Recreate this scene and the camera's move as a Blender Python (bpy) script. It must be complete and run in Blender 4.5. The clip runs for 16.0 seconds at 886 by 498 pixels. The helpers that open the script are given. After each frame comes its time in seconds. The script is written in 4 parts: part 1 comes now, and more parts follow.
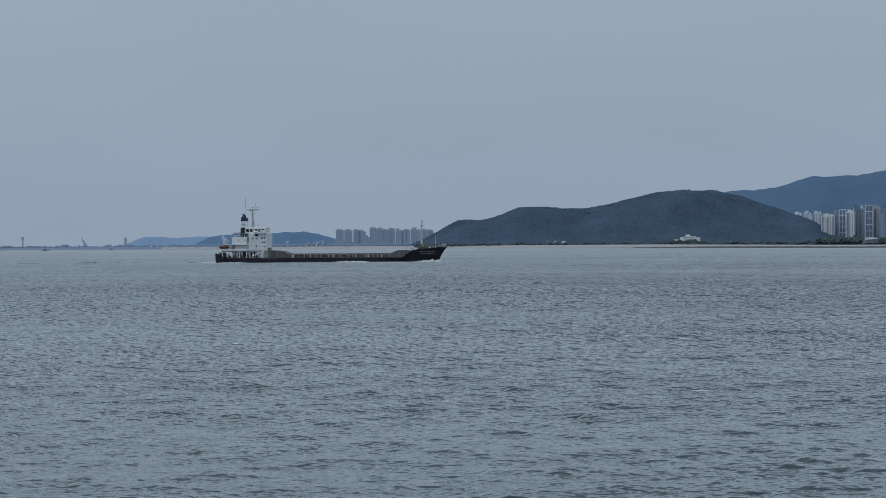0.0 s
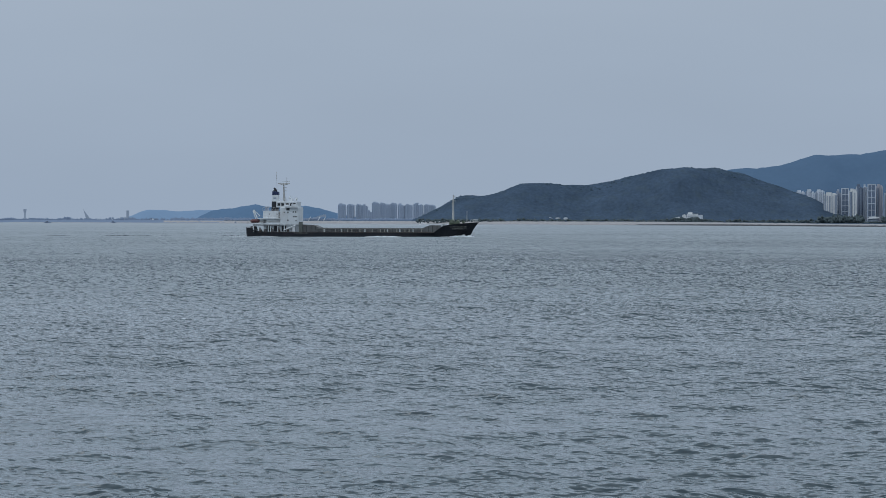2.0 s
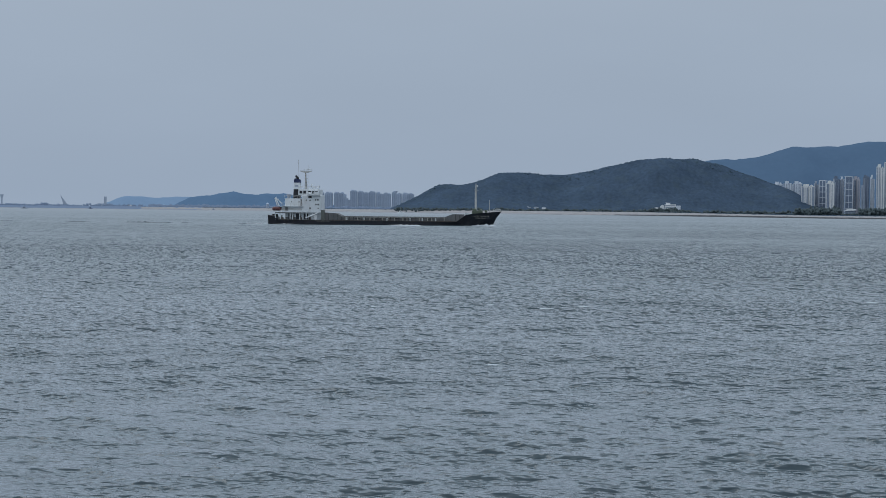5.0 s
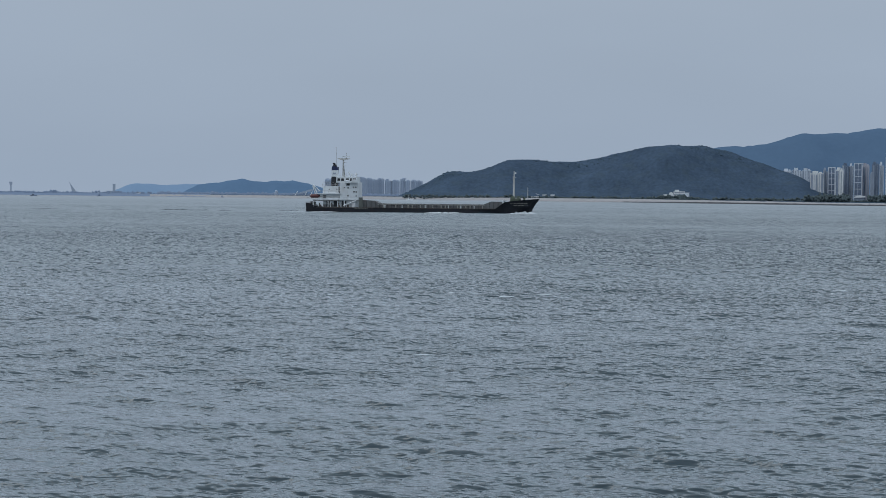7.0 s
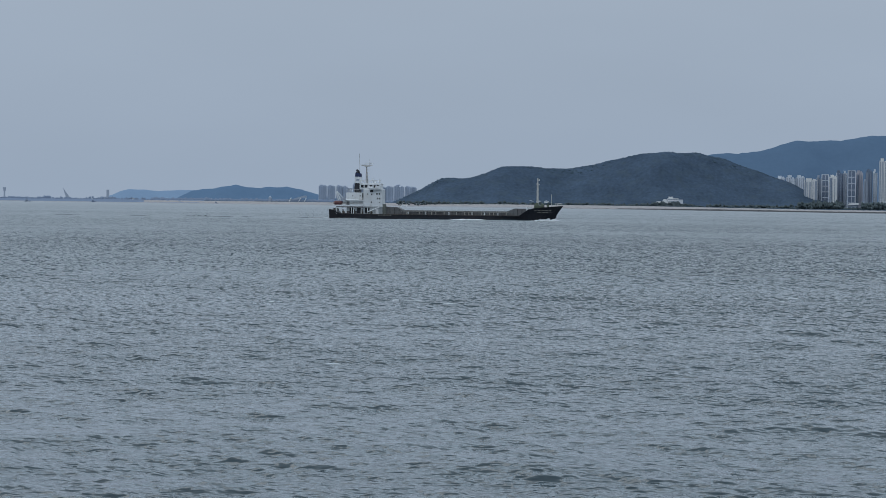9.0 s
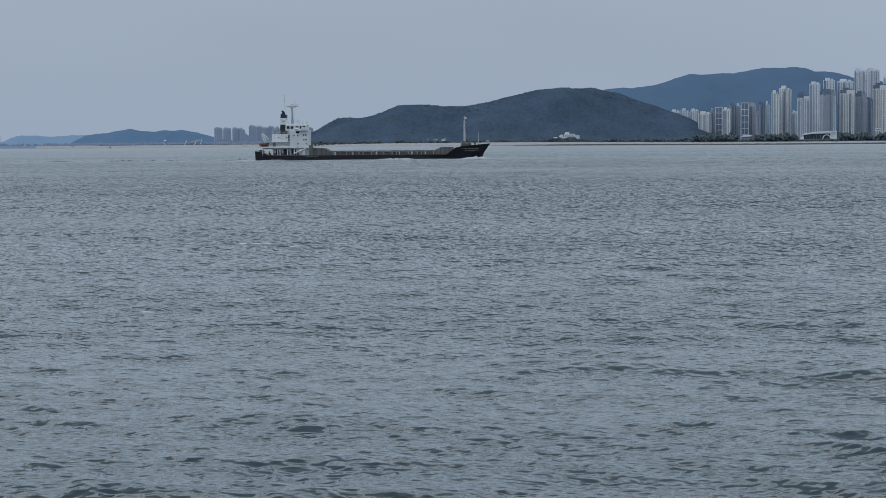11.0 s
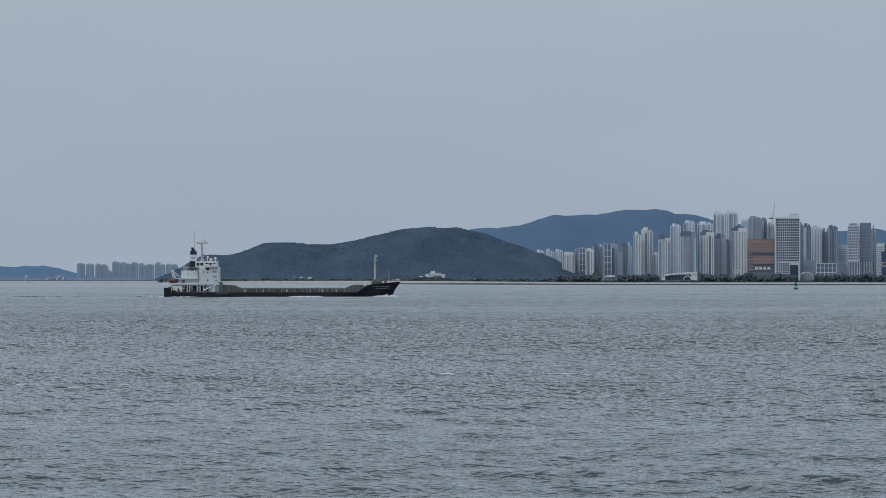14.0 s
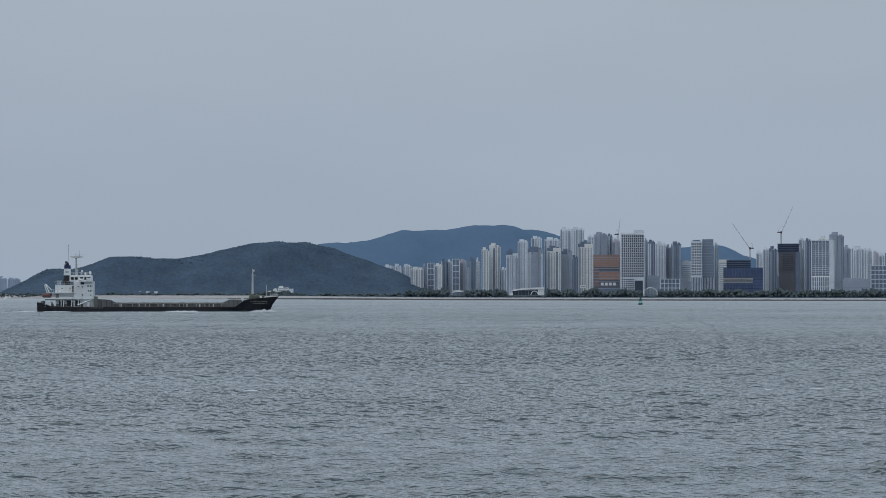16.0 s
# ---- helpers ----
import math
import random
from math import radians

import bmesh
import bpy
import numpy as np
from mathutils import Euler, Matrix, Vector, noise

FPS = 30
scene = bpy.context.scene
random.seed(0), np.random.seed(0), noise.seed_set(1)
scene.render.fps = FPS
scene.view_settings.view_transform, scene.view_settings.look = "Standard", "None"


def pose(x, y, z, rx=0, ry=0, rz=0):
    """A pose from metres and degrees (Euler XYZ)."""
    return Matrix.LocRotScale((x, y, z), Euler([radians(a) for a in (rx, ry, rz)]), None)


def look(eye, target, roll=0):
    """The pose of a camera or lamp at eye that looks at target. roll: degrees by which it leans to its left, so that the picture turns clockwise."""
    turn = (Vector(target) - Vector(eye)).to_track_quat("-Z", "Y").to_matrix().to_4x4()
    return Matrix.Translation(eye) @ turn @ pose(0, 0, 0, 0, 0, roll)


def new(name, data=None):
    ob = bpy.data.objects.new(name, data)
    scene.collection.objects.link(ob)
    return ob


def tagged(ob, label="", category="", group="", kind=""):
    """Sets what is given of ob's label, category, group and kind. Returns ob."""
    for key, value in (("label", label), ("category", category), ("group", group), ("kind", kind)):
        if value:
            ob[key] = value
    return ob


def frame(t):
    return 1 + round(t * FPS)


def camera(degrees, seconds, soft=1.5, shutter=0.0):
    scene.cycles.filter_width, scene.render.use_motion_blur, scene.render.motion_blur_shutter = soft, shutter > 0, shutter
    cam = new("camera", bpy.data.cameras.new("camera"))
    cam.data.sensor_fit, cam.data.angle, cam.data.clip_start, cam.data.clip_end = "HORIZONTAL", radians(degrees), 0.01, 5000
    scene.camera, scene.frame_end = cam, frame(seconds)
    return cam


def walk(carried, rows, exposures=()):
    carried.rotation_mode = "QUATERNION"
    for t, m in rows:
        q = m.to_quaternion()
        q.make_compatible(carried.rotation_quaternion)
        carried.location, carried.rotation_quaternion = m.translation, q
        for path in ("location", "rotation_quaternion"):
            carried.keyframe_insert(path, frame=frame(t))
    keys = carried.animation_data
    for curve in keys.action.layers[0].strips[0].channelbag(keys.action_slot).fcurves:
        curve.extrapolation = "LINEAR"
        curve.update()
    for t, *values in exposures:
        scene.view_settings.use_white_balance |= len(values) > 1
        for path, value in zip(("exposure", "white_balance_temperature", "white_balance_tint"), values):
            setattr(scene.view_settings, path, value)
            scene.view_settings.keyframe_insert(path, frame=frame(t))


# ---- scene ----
# Standing on a quay about six metres over the sea. Bearings are degrees clockwise from +y.
EYE = 5.9
cam = camera(29.4, 16.0, soft=0.75)
PATH = [
    (0.0, 0.035, -0.122, 0.351),
    (0.5, -0.022, -0.848, 0.316),
    (1.0, -0.049, -1.016, 0.182),
    (1.5, -0.0, -1.0, 0.0),
    (2.0, 0.107, -0.952, -0.137),
    (2.5, 0.053, -1.029, -0.224),
    (3.0, -0.203, -1.099, -0.307),
    (3.5, -0.414, -1.11, -0.404),
    (4.0, -0.575, -1.118, -0.541),
    (4.5, -0.653, -1.196, -0.6),
    (7.0, -0.338, -1.769, -0.569),
    (7.5, -0.298, -1.741, -0.572),
    (8.0, -0.352, -1.508, -0.655),
    (10.3, -2.032, -1.997, -0.319),
    (10.5, -2.6, -2.489, -0.155),
    (11.0, -4.021, -3.605, 0.477),
    (11.5, -5.456, -3.287, 0.898),
    (12.0, -6.025, -1.48, 0.801),
    (12.5, -6.554, -0.275, 0.587),
    (13.0, -7.062, 0.417, 0.323),
    (13.5, -7.676, 0.777, 0.113),
    (14.0, -8.562, 1.069, 0.018),
    (14.5, -9.754, 1.294, -0.105),
    (15.0, -10.958, 1.463, -0.118),
    (15.5, -12.197, 1.512, -0.232),
    (16.0, -13.693, 1.578, -0.074),
]
walk(cam, [(t, pose(0, 0, EYE, 90 + p, r, y)) for t, y, p, r in PATH], exposures=[(0, -0.12, 6230, 10), (0.5, 0.1, 6260, 10), (1.5, 0.06, 6230, 10), (8, 0.04, 6270, 10), (11, 0.04, 6330, 10), (11.5, 0.24, 6450, 10), (12, 0.26, 6500, 10), (12.5, 0.07, 6480, 10), (13, 0.1, 6500, 10), (14, 0.08, 6500, 10), (16, 0.06, 6500, 10)])

# ---- world and sun: an overcast sky, brighter overhead ----
SUN_UP, SUN_FROM = 55.0, 255.0
world = bpy.data.worlds.new("overcast")
scene.world = world
world.use_nodes = True
wn = world.node_tree.nodes
wl = world.node_tree.links
wn.clear()
sky = wn.new("ShaderNodeTexSky")
sky.sky_type, sky.sun_disc = "NISHITA", False
sky.sun_elevation, sky.sun_rotation = radians(SUN_UP), radians(SUN_FROM)
sky.air_density, sky.dust_density = 1.5, 4.0
clear = wn.new("ShaderNodeVectorMath")
clear.operation = "SCALE"
clear.inputs["Scale"].default_value = 0.05
wl.new(sky.outputs[0], clear.inputs[0])
tc = wn.new("ShaderNodeTexCoord")
sep = wn.new("ShaderNodeSeparateXYZ")
wl.new(tc.outputs["Generated"], sep.inputs[0])
ramp = wn.new("ShaderNodeValToRGB")
ramp.color_ramp.elements[0].position, ramp.color_ramp.elements[0].color = 0.0, (0.340, 0.412, 0.510, 1)
ramp.color_ramp.elements[1].position, ramp.color_ramp.elements[1].color = 1.0, (0.92, 1.02, 1.12, 1)
for at_z, col in ((0.10, (0.352, 0.418, 0.505, 1)), (0.18, (0.378, 0.436, 0.510, 1)), (0.25, (0.415, 0.49, 0.578, 1)), (0.35, (0.495, 0.59, 0.682, 1)), (0.5, (0.59, 0.69, 0.79, 1)), (0.75, (0.77, 0.87, 0.965, 1))):
    e = ramp.color_ramp.elements.new(at_z)
    e.color = col
wl.new(sep.outputs["Z"], ramp.inputs[0])
# soft, wide cloud mottling
mp = wn.new("ShaderNodeMapping")
mp.inputs["Scale"].default_value = (1, 1, 3.5)
wl.new(tc.outputs["Generated"], mp.inputs[0])
cl = wn.new("ShaderNodeTexNoise")
cl.inputs["Scale"].default_value, cl.inputs["Detail"].default_value = 2.2, 4
wl.new(mp.outputs[0], cl.inputs["Vector"])
mr = wn.new("ShaderNodeMapRange")
mr.inputs[1].default_value, mr.inputs[2].default_value, mr.inputs[3].default_value, mr.inputs[4].default_value = 0.3, 0.7, 0.955, 1.045
wl.new(cl.outputs[0], mr.inputs[0])
cloud = wn.new("ShaderNodeVectorMath")
cloud.operation = "SCALE"
wl.new(ramp.outputs[0], cloud.inputs[0])
wl.new(mr.outputs[0], cloud.inputs["Scale"])
mix = wn.new("ShaderNodeMix")
mix.data_type = "RGBA"
mix.inputs[0].default_value = 0.93
wl.new(clear.outputs[0], mix.inputs[6])
wl.new(cloud.outputs[0], mix.inputs[7])
bg = wn.new("ShaderNodeBackground")
bg.inputs[1].default_value = 1.0
wl.new(mix.outputs[2], bg.inputs[0])
wo = wn.new("ShaderNodeOutputWorld")
wl.new(bg.outputs[0], wo.inputs[0])

sun = new("sun", bpy.data.lights.new("sun", "SUN"))
sun.data.energy, sun.data.angle, sun.data.color = 0.8, radians(60), (1.0, 0.985, 0.96)
sf = radians(SUN_FROM)
sun.matrix_world = look((800 * math.sin(sf), 800 * math.cos(sf), 800 * math.tan(radians(SUN_UP))), (0, 0, 0))


# ---- materials ----
def paint(name, color, rough=0.7, vary=0.12, scale=0.3, metal=0.0, bump=0.0, dirt=None, dirt_amount=0.3, stretch=(1, 1, 1), spec=0.4):
    """A surface with broad and fine tonal variation, and stains of a second colour."""
    m = bpy.data.materials.new(name)
    m.use_nodes = True
    n, l = m.node_tree.nodes, m.node_tree.links
    b = n["Principled BSDF"]
    b.inputs["Roughness"].default_value, b.inputs["Metallic"].default_value = rough, metal
    b.inputs["Specular IOR Level"].default_value = spec
    geo = n.new("ShaderNodeTexCoord")
    mpg = n.new("ShaderNodeMapping")
    mpg.inputs["Scale"].default_value = stretch
    l.new(geo.outputs["Object"], mpg.inputs[0])
    n1 = n.new("ShaderNodeTexNoise")
    n1.inputs["Scale"].default_value, n1.inputs["Detail"].default_value = scale, 6
    l.new(mpg.outputs[0], n1.inputs["Vector"])
    n2 = n.new("ShaderNodeTexNoise")
    n2.inputs["Scale"].default_value, n2.inputs["Detail"].default_value = scale * 7, 3
    l.new(mpg.outputs[0], n2.inputs["Vector"])
    add = n.new("ShaderNodeMath")
    l.new(n1.outputs[0], add.inputs[0])
    l.new(n2.outputs[0], add.inputs[1])
    info = n.new("ShaderNodeObjectInfo")
    add2 = n.new("ShaderNodeMath")
    add2.operation = "MULTIPLY_ADD"
    l.new(info.outputs["Random"], add2.inputs[0])
    add2.inputs[1].default_value = 0.35
    l.new(add.outputs[0], add2.inputs[2])
    rng = n.new("ShaderNodeMapRange")
    rng.inputs[1].default_value, rng.inputs[2].default_value = 0.7, 1.65
    rng.inputs[3].default_value, rng.inputs[4].default_value = 1 - vary, 1 + vary
    l.new(add2.outputs[0], rng.inputs[0])
    sc = n.new("ShaderNodeVectorMath")
    sc.operation = "SCALE"
    sc.inputs[0].default_value = color
    l.new(rng.outputs[0], sc.inputs["Scale"])
    out = sc.outputs[0]
    if dirt:
        mx = n.new("ShaderNodeMix")
        mx.data_type = "RGBA"
        r2 = n.new("ShaderNodeMapRange")
        r2.inputs[1].default_value, r2.inputs[2].default_value = 0.5, 0.72
        r2.inputs[3].default_value, r2.inputs[4].default_value = 0.0, dirt_amount
        n3 = n.new("ShaderNodeTexNoise")
        n3.inputs["Scale"].default_value, n3.inputs["Detail"].default_value = scale * 2.3, 8
        l.new(mpg.outputs[0], n3.inputs["Vector"])
        l.new(n3.outputs[0], r2.inputs[0])
        l.new(r2.outputs[0], mx.inputs[0])
        l.new(out, mx.inputs[6])
        mx.inputs[7].default_value = (*dirt, 1)
        out = mx.outputs[2]
    l.new(out, b.inputs["Base Color"])
    if bump:
        bp = n.new("ShaderNodeBump")
        bp.inputs["Strength"].default_value, bp.inputs["Distance"].default_value = 0.6, bump
        l.new(n2.outputs[0], bp.inputs["Height"])
        l.new(bp.outputs[0], b.inputs["Normal"])
    return m


# chop by size of wave, in metres: shortest, longest, mean square slope, way it runs in degrees
BANDS = ((0.13, 0.40, 0.025, 252), (0.40, 1.3, 0.022, 244), (1.3, 4.2, 0.015, 256), (4.2, 13.0, 0.004, 247))


def mesh_share(lo, hi, r):
    """How much of a size of wave the mesh itself carries at distance r; the rest is left to the fine relief."""
    return np.clip(math.sqrt(lo * hi) / (1.7 * 0.9 * r * r / 17600 + 1e-6) - 0.5, 0, 1)


def relief_share(lo, hi, r):
    """How much of the rest still shows singly; beyond that it is only gloss."""
    return np.sqrt(1 - mesh_share(lo, hi, r) ** 2) * np.clip(1.6 - r * r / 17600 / ((4.5 if hi < 0.5 else 22) * math.sqrt(lo * hi)), 0, 1)


def sea_water():
    """Turbid grey-green sea: dark body, glossy skin; waves too small for the mesh lean its normal by their slope."""
    m = bpy.data.materials.new("sea_water")
    m.use_nodes = True
    n, l = m.node_tree.nodes, m.node_tree.links
    b = n["Principled BSDF"]
    b.inputs["Base Color"].default_value = (0.014, 0.040, 0.053, 1)
    b.inputs["IOR"].default_value = 1.34
    b.inputs["Coat Weight"].default_value, b.inputs["Coat IOR"].default_value = 1.0, 1.66

    def math_node(op, x, y=None, z=None):
        k = n.new("ShaderNodeMath")
        k.operation = op
        for i, v in enumerate((x, y, z)):
            if v is None:
                continue
            if isinstance(v, (int, float)):
                k.inputs[i].default_value = v
            else:
                l.new(v, k.inputs[i])
        return k.outputs[0]

    def attribute(name):
        k = n.new("ShaderNodeAttribute")
        k.attribute_name = name
        return k

    dull = attribute("gloss_loss").outputs["Fac"]
    l.new(dull, b.inputs["Roughness"])
    l.new(dull, b.inputs["Coat Roughness"])
    tco = n.new("ShaderNodeTexCoord")
    geo = n.new("ShaderNodeNewGeometry")
    flat = n.new("ShaderNodeSeparateXYZ")
    l.new(geo.outputs["Normal"], flat.inputs[0])
    up = math_node("MAXIMUM", flat.outputs["Z"], 0.3)
    sx = math_node("MULTIPLY", math_node("DIVIDE", flat.outputs["X"], up), 1.3)
    sy = math_node("MULTIPLY", math_node("DIVIDE", flat.outputs["Y"], up), 1.3)
    for step, (lo, hi, mss, way) in enumerate(BANDS):
        size = math.sqrt(lo * hi)
        share = attribute("relief_" + "abcd"[step]).outputs["Fac"]
        reads = []
        for ahead in (0.0, 0.18):
            mpw = n.new("ShaderNodeMapping")
            mpw.inputs["Location"].default_value = (3.1 * step, 7.7 * step + ahead, 0)
            mpw.inputs["Rotation"].default_value = (0, 0, radians(-(way - 270)))
            mpw.inputs["Scale"].default_value = ((0.6, 1.1, 1.9, 1.9)[step] / size, 1 / size, 1)
            l.new(tco.outputs["Object"], mpw.inputs[0])
            nz = n.new("ShaderNodeTexNoise")
            nz.noise_dimensions = "2D"
            nz.inputs["Scale"].default_value, nz.inputs["Detail"].default_value, nz.inputs["Roughness"].default_value = 1.0, 1.0, 0.5
            l.new(mpw.outputs[0], nz.inputs["Vector"])
            reads.append(nz)
        rise = math_node("SUBTRACT", reads[0].outputs["Fac"], reads[1].outputs["Fac"])
        lean = math_node("MULTIPLY", math_node("MULTIPLY", rise, math.sqrt(mss) / (0.040 if step == 0 else 0.0265)), share)
        sy = math_node("ADD", sy, lean)
        sway = n.new("ShaderNodeSeparateColor")
        l.new(reads[0].outputs["Color"], sway.inputs[0])
        sx = math_node("ADD", sx, math_node("MULTIPLY", math_node("MULTIPLY", math_node("SUBTRACT", sway.outputs[1], 0.5), 3.0 * math.sqrt(mss)), share))
    # a back that turns away lies hidden behind the next face: only what leans to the quay shows
    place = n.new("ShaderNodeSeparateXYZ")
    l.new(tco.outputs["Object"], place.inputs[0])
    far = math_node("SQRT", math_node("ADD", math_node("MULTIPLY", place.outputs["X"], place.outputs["X"]), math_node("MULTIPLY", place.outputs["Y"], place.outputs["Y"])))
    far = math_node("MAXIMUM", far, 5.0)
    ux, uy = math_node("DIVIDE", place.outputs["X"], far), math_node("DIVIDE", place.outputs["Y"], far)
    facing = math_node("MULTIPLY", math_node("ADD", math_node("MULTIPLY", sx, ux), math_node("MULTIPLY", sy, uy)), -1.0)
    dip = math_node("DIVIDE", 0.75 * EYE, far)
    seen = math_node("SUBTRACT", math_node("ABSOLUTE", math_node("ADD", facing, dip)), dip)
    # faces close to breaking stand much steeper than the rest
    seen = math_node("MULTIPLY_ADD", math_node("MAXIMUM", math_node("SUBTRACT", seen, 0.26), 0.0), 6.0, seen)
    more = math_node("SUBTRACT", facing, seen)
    sx = math_node("ADD", sx, math_node("MULTIPLY", more, ux))
    sy = math_node("ADD", sy, math_node("MULTIPLY", more, uy))
    nm = n.new("ShaderNodeCombineXYZ")
    l.new(sx, nm.inputs[0])
    l.new(sy, nm.inputs[1])
    nm.inputs[2].default_value = 1.0
    unit = n.new("ShaderNodeVectorMath")
    unit.operation = "NORMALIZE"
    l.new(nm.outputs[0], unit.inputs[0])
    l.new(unit.outputs[0], b.inputs["Normal"])
    l.new(unit.outputs[0], b.inputs["Coat Normal"])
    return m


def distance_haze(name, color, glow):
    """Plain far backdrop: a wooded ridge seen through kilometres of air, whose haze is put into base colour and glow.
    """
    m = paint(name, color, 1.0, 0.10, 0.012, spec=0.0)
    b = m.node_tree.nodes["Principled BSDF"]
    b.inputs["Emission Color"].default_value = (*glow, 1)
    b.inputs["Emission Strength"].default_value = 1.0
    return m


def canopy(name, color):
    """Tree crowns: each its own green, blued for distance haze, with broad stands of lighter and darker wood."""
    m = paint(name, color, 0.95, 0.3, 0.012, spec=0.0)
    n, l = m.node_tree.nodes, m.node_tree.links
    b = n["Principled BSDF"]
    geo = n.new("ShaderNodeNewGeometry")
    spread = n.new("ShaderNodeMapRange")
    spread.inputs[3].default_value, spread.inputs[4].default_value = 0.9, 1.1
    l.new(geo.outputs["Random Per Island"], spread.inputs[0])
    sc = n.new("ShaderNodeVectorMath")
    sc.operation = "SCALE"
    l.new(b.inputs["Base Color"].links[0].from_socket, sc.inputs[0])
    l.new(spread.outputs[0], sc.inputs["Scale"])
    l.new(sc.outputs[0], b.inputs["Base Color"])
    return m


WATER = sea_water()
FOAM = paint("foam", (0.74, 0.77, 0.79), 0.8, 0.2, 1.2)
# FOLIAGE, CANOPY and SOIL have the haze over the hill mixed in as blue.
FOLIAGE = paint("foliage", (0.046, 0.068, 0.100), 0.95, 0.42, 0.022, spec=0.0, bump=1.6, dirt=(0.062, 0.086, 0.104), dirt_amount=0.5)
LEE = paint("steep_water", (0.020, 0.035, 0.044), 0.2, 0.3, 0.8, spec=0.5)
STREAK = paint("thin_foam", (0.40, 0.45, 0.48), 0.8, 0.2, 2.0)
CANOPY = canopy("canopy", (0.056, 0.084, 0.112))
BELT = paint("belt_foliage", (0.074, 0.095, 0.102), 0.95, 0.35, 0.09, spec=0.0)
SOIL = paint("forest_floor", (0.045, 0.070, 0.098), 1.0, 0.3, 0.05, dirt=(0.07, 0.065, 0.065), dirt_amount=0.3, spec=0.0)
SAND = paint("beach_stone", (0.27, 0.262, 0.265), 0.95, 0.22, 0.05, dirt=(0.16, 0.15, 0.15), dirt_amount=0.6)
ROCK = paint("wet_rock", (0.03, 0.031, 0.035), 0.8, 0.4, 0.15)
MUD = paint("tidal_mud", (0.25, 0.26, 0.28), 0.6, 0.15, 0.02, dirt=(0.15, 0.15, 0.16), dirt_amount=0.5)
# Tower walls: the blue-grey of distance haze is mixed into these colours.
PALE = paint("pale_render", (0.58, 0.62, 0.68), 0.8, 0.24, 0.06)
CREAM = paint("cream_render", (0.64, 0.645, 0.64), 0.8, 0.2, 0.06)
GREY = paint("grey_render", (0.30, 0.34, 0.41), 0.8, 0.24, 0.06)
SLATE = paint("slate_render", (0.14, 0.18, 0.25), 0.8, 0.3, 0.06)
ROSE = paint("rose_render", (0.42, 0.41, 0.455), 0.8, 0.12, 0.06)
TINT = paint("blue_tinted_render", (0.26, 0.30, 0.37), 0.7, 0.2, 0.06)
# Far slabs: copies of wall and pane, paled and blued to hold the haze.
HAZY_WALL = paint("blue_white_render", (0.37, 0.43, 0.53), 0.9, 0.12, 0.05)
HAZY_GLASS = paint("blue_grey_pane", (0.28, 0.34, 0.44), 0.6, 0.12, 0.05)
WHITE = paint("white_cladding", (0.76, 0.77, 0.78), 0.6, 0.06, 0.1)
CONCRETE = paint("raw_concrete", (0.145, 0.155, 0.185), 0.9, 0.2, 0.15)
ORANGE_NET = paint("orange_netting", (0.37, 0.235, 0.195), 0.9, 0.2, 0.1)
BLUE_NET = paint("blue_netting", (0.075, 0.11, 0.215), 0.9, 0.45, 0.1)
NAVY_NET = paint("navy_netting", (0.032, 0.046, 0.085), 0.9, 0.2, 0.1)
OFFICE_PANE = paint("dark_office_glass", (0.045, 0.06, 0.09), 0.25, 0.3, 0.4, spec=0.5)
PANE = paint("dark_window_glass", (0.265, 0.31, 0.375), 0.35, 0.3, 0.4, spec=0.5)
CURTAIN = paint("curtain_wall_glass", (0.17, 0.21, 0.27), 0.2, 0.15, 0.15, spec=0.6)
STEEL = paint("crane_steel", (0.38, 0.38, 0.39), 0.6, 0.2, 0.2)
HULL = paint("black_hull_paint", (0.010, 0.012, 0.018), 0.5, 0.5, 0.25, dirt=(0.05, 0.038, 0.035), dirt_amount=0.3, stretch=(1, 1, 0.35))
SHIP_WHITE = paint("ship_white_paint", (0.66, 0.69, 0.71), 0.5, 0.07, 0.3, dirt=(0.44, 0.40, 0.36), dirt_amount=0.35, stretch=(1, 1, 0.3))
HATCH = paint("weathered_coaming", (0.15, 0.156, 0.16), 0.8, 0.3, 0.5, dirt=(0.12, 0.09, 0.075), dirt_amount=0.6, stretch=(1, 1, 0.3))
HATCH_TOP = paint("worn_hatch_cover", (0.20, 0.205, 0.20), 0.75, 0.3, 0.4, dirt=(0.11, 0.09, 0.075), dirt_amount=0.5)
CREAM_STEEL = paint("cream_steel", (0.40, 0.39, 0.35), 0.7, 0.25, 0.6, dirt=(0.18, 0.12, 0.09), dirt_amount=0.5)
HATCH_DARK = paint("dark_hatch_cover", (0.06, 0.06, 0.062), 0.7, 0.3, 0.4)
DECK = paint("ship_deck", (0.11, 0.10, 0.09), 0.8, 0.3, 0.4, dirt=(0.15, 0.08, 0.05), dirt_amount=0.5)
DARK = paint("black_steel", (0.02, 0.022, 0.028), 0.5, 0.3, 0.5)
NAVY = paint("navy_funnel_paint", (0.022, 0.035, 0.10), 0.5, 0.2, 0.5)
BUFF = paint("mast_paint", (0.47, 0.475, 0.47), 0.6, 0.15, 0.5, dirt=(0.32, 0.25, 0.2), dirt_amount=0.35)
RED = paint("orange_red_boat", (0.11, 0.04, 0.04), 0.5, 0.15, 0.6)
GREEN = paint("green_paint", (0.12, 0.145, 0.105), 0.6, 0.2, 0.6)
BUOY_GREEN = paint("buoy_green", (0.02, 0.13, 0.10), 0.5, 0.2, 0.8)
LETTER = paint("hull_lettering", (0.16, 0.16, 0.145), 0.7, 0.3, 1.0)
# Far things: blue air painted into the base, its brightness added as a glow.
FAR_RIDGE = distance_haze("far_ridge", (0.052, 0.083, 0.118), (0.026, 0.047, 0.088))
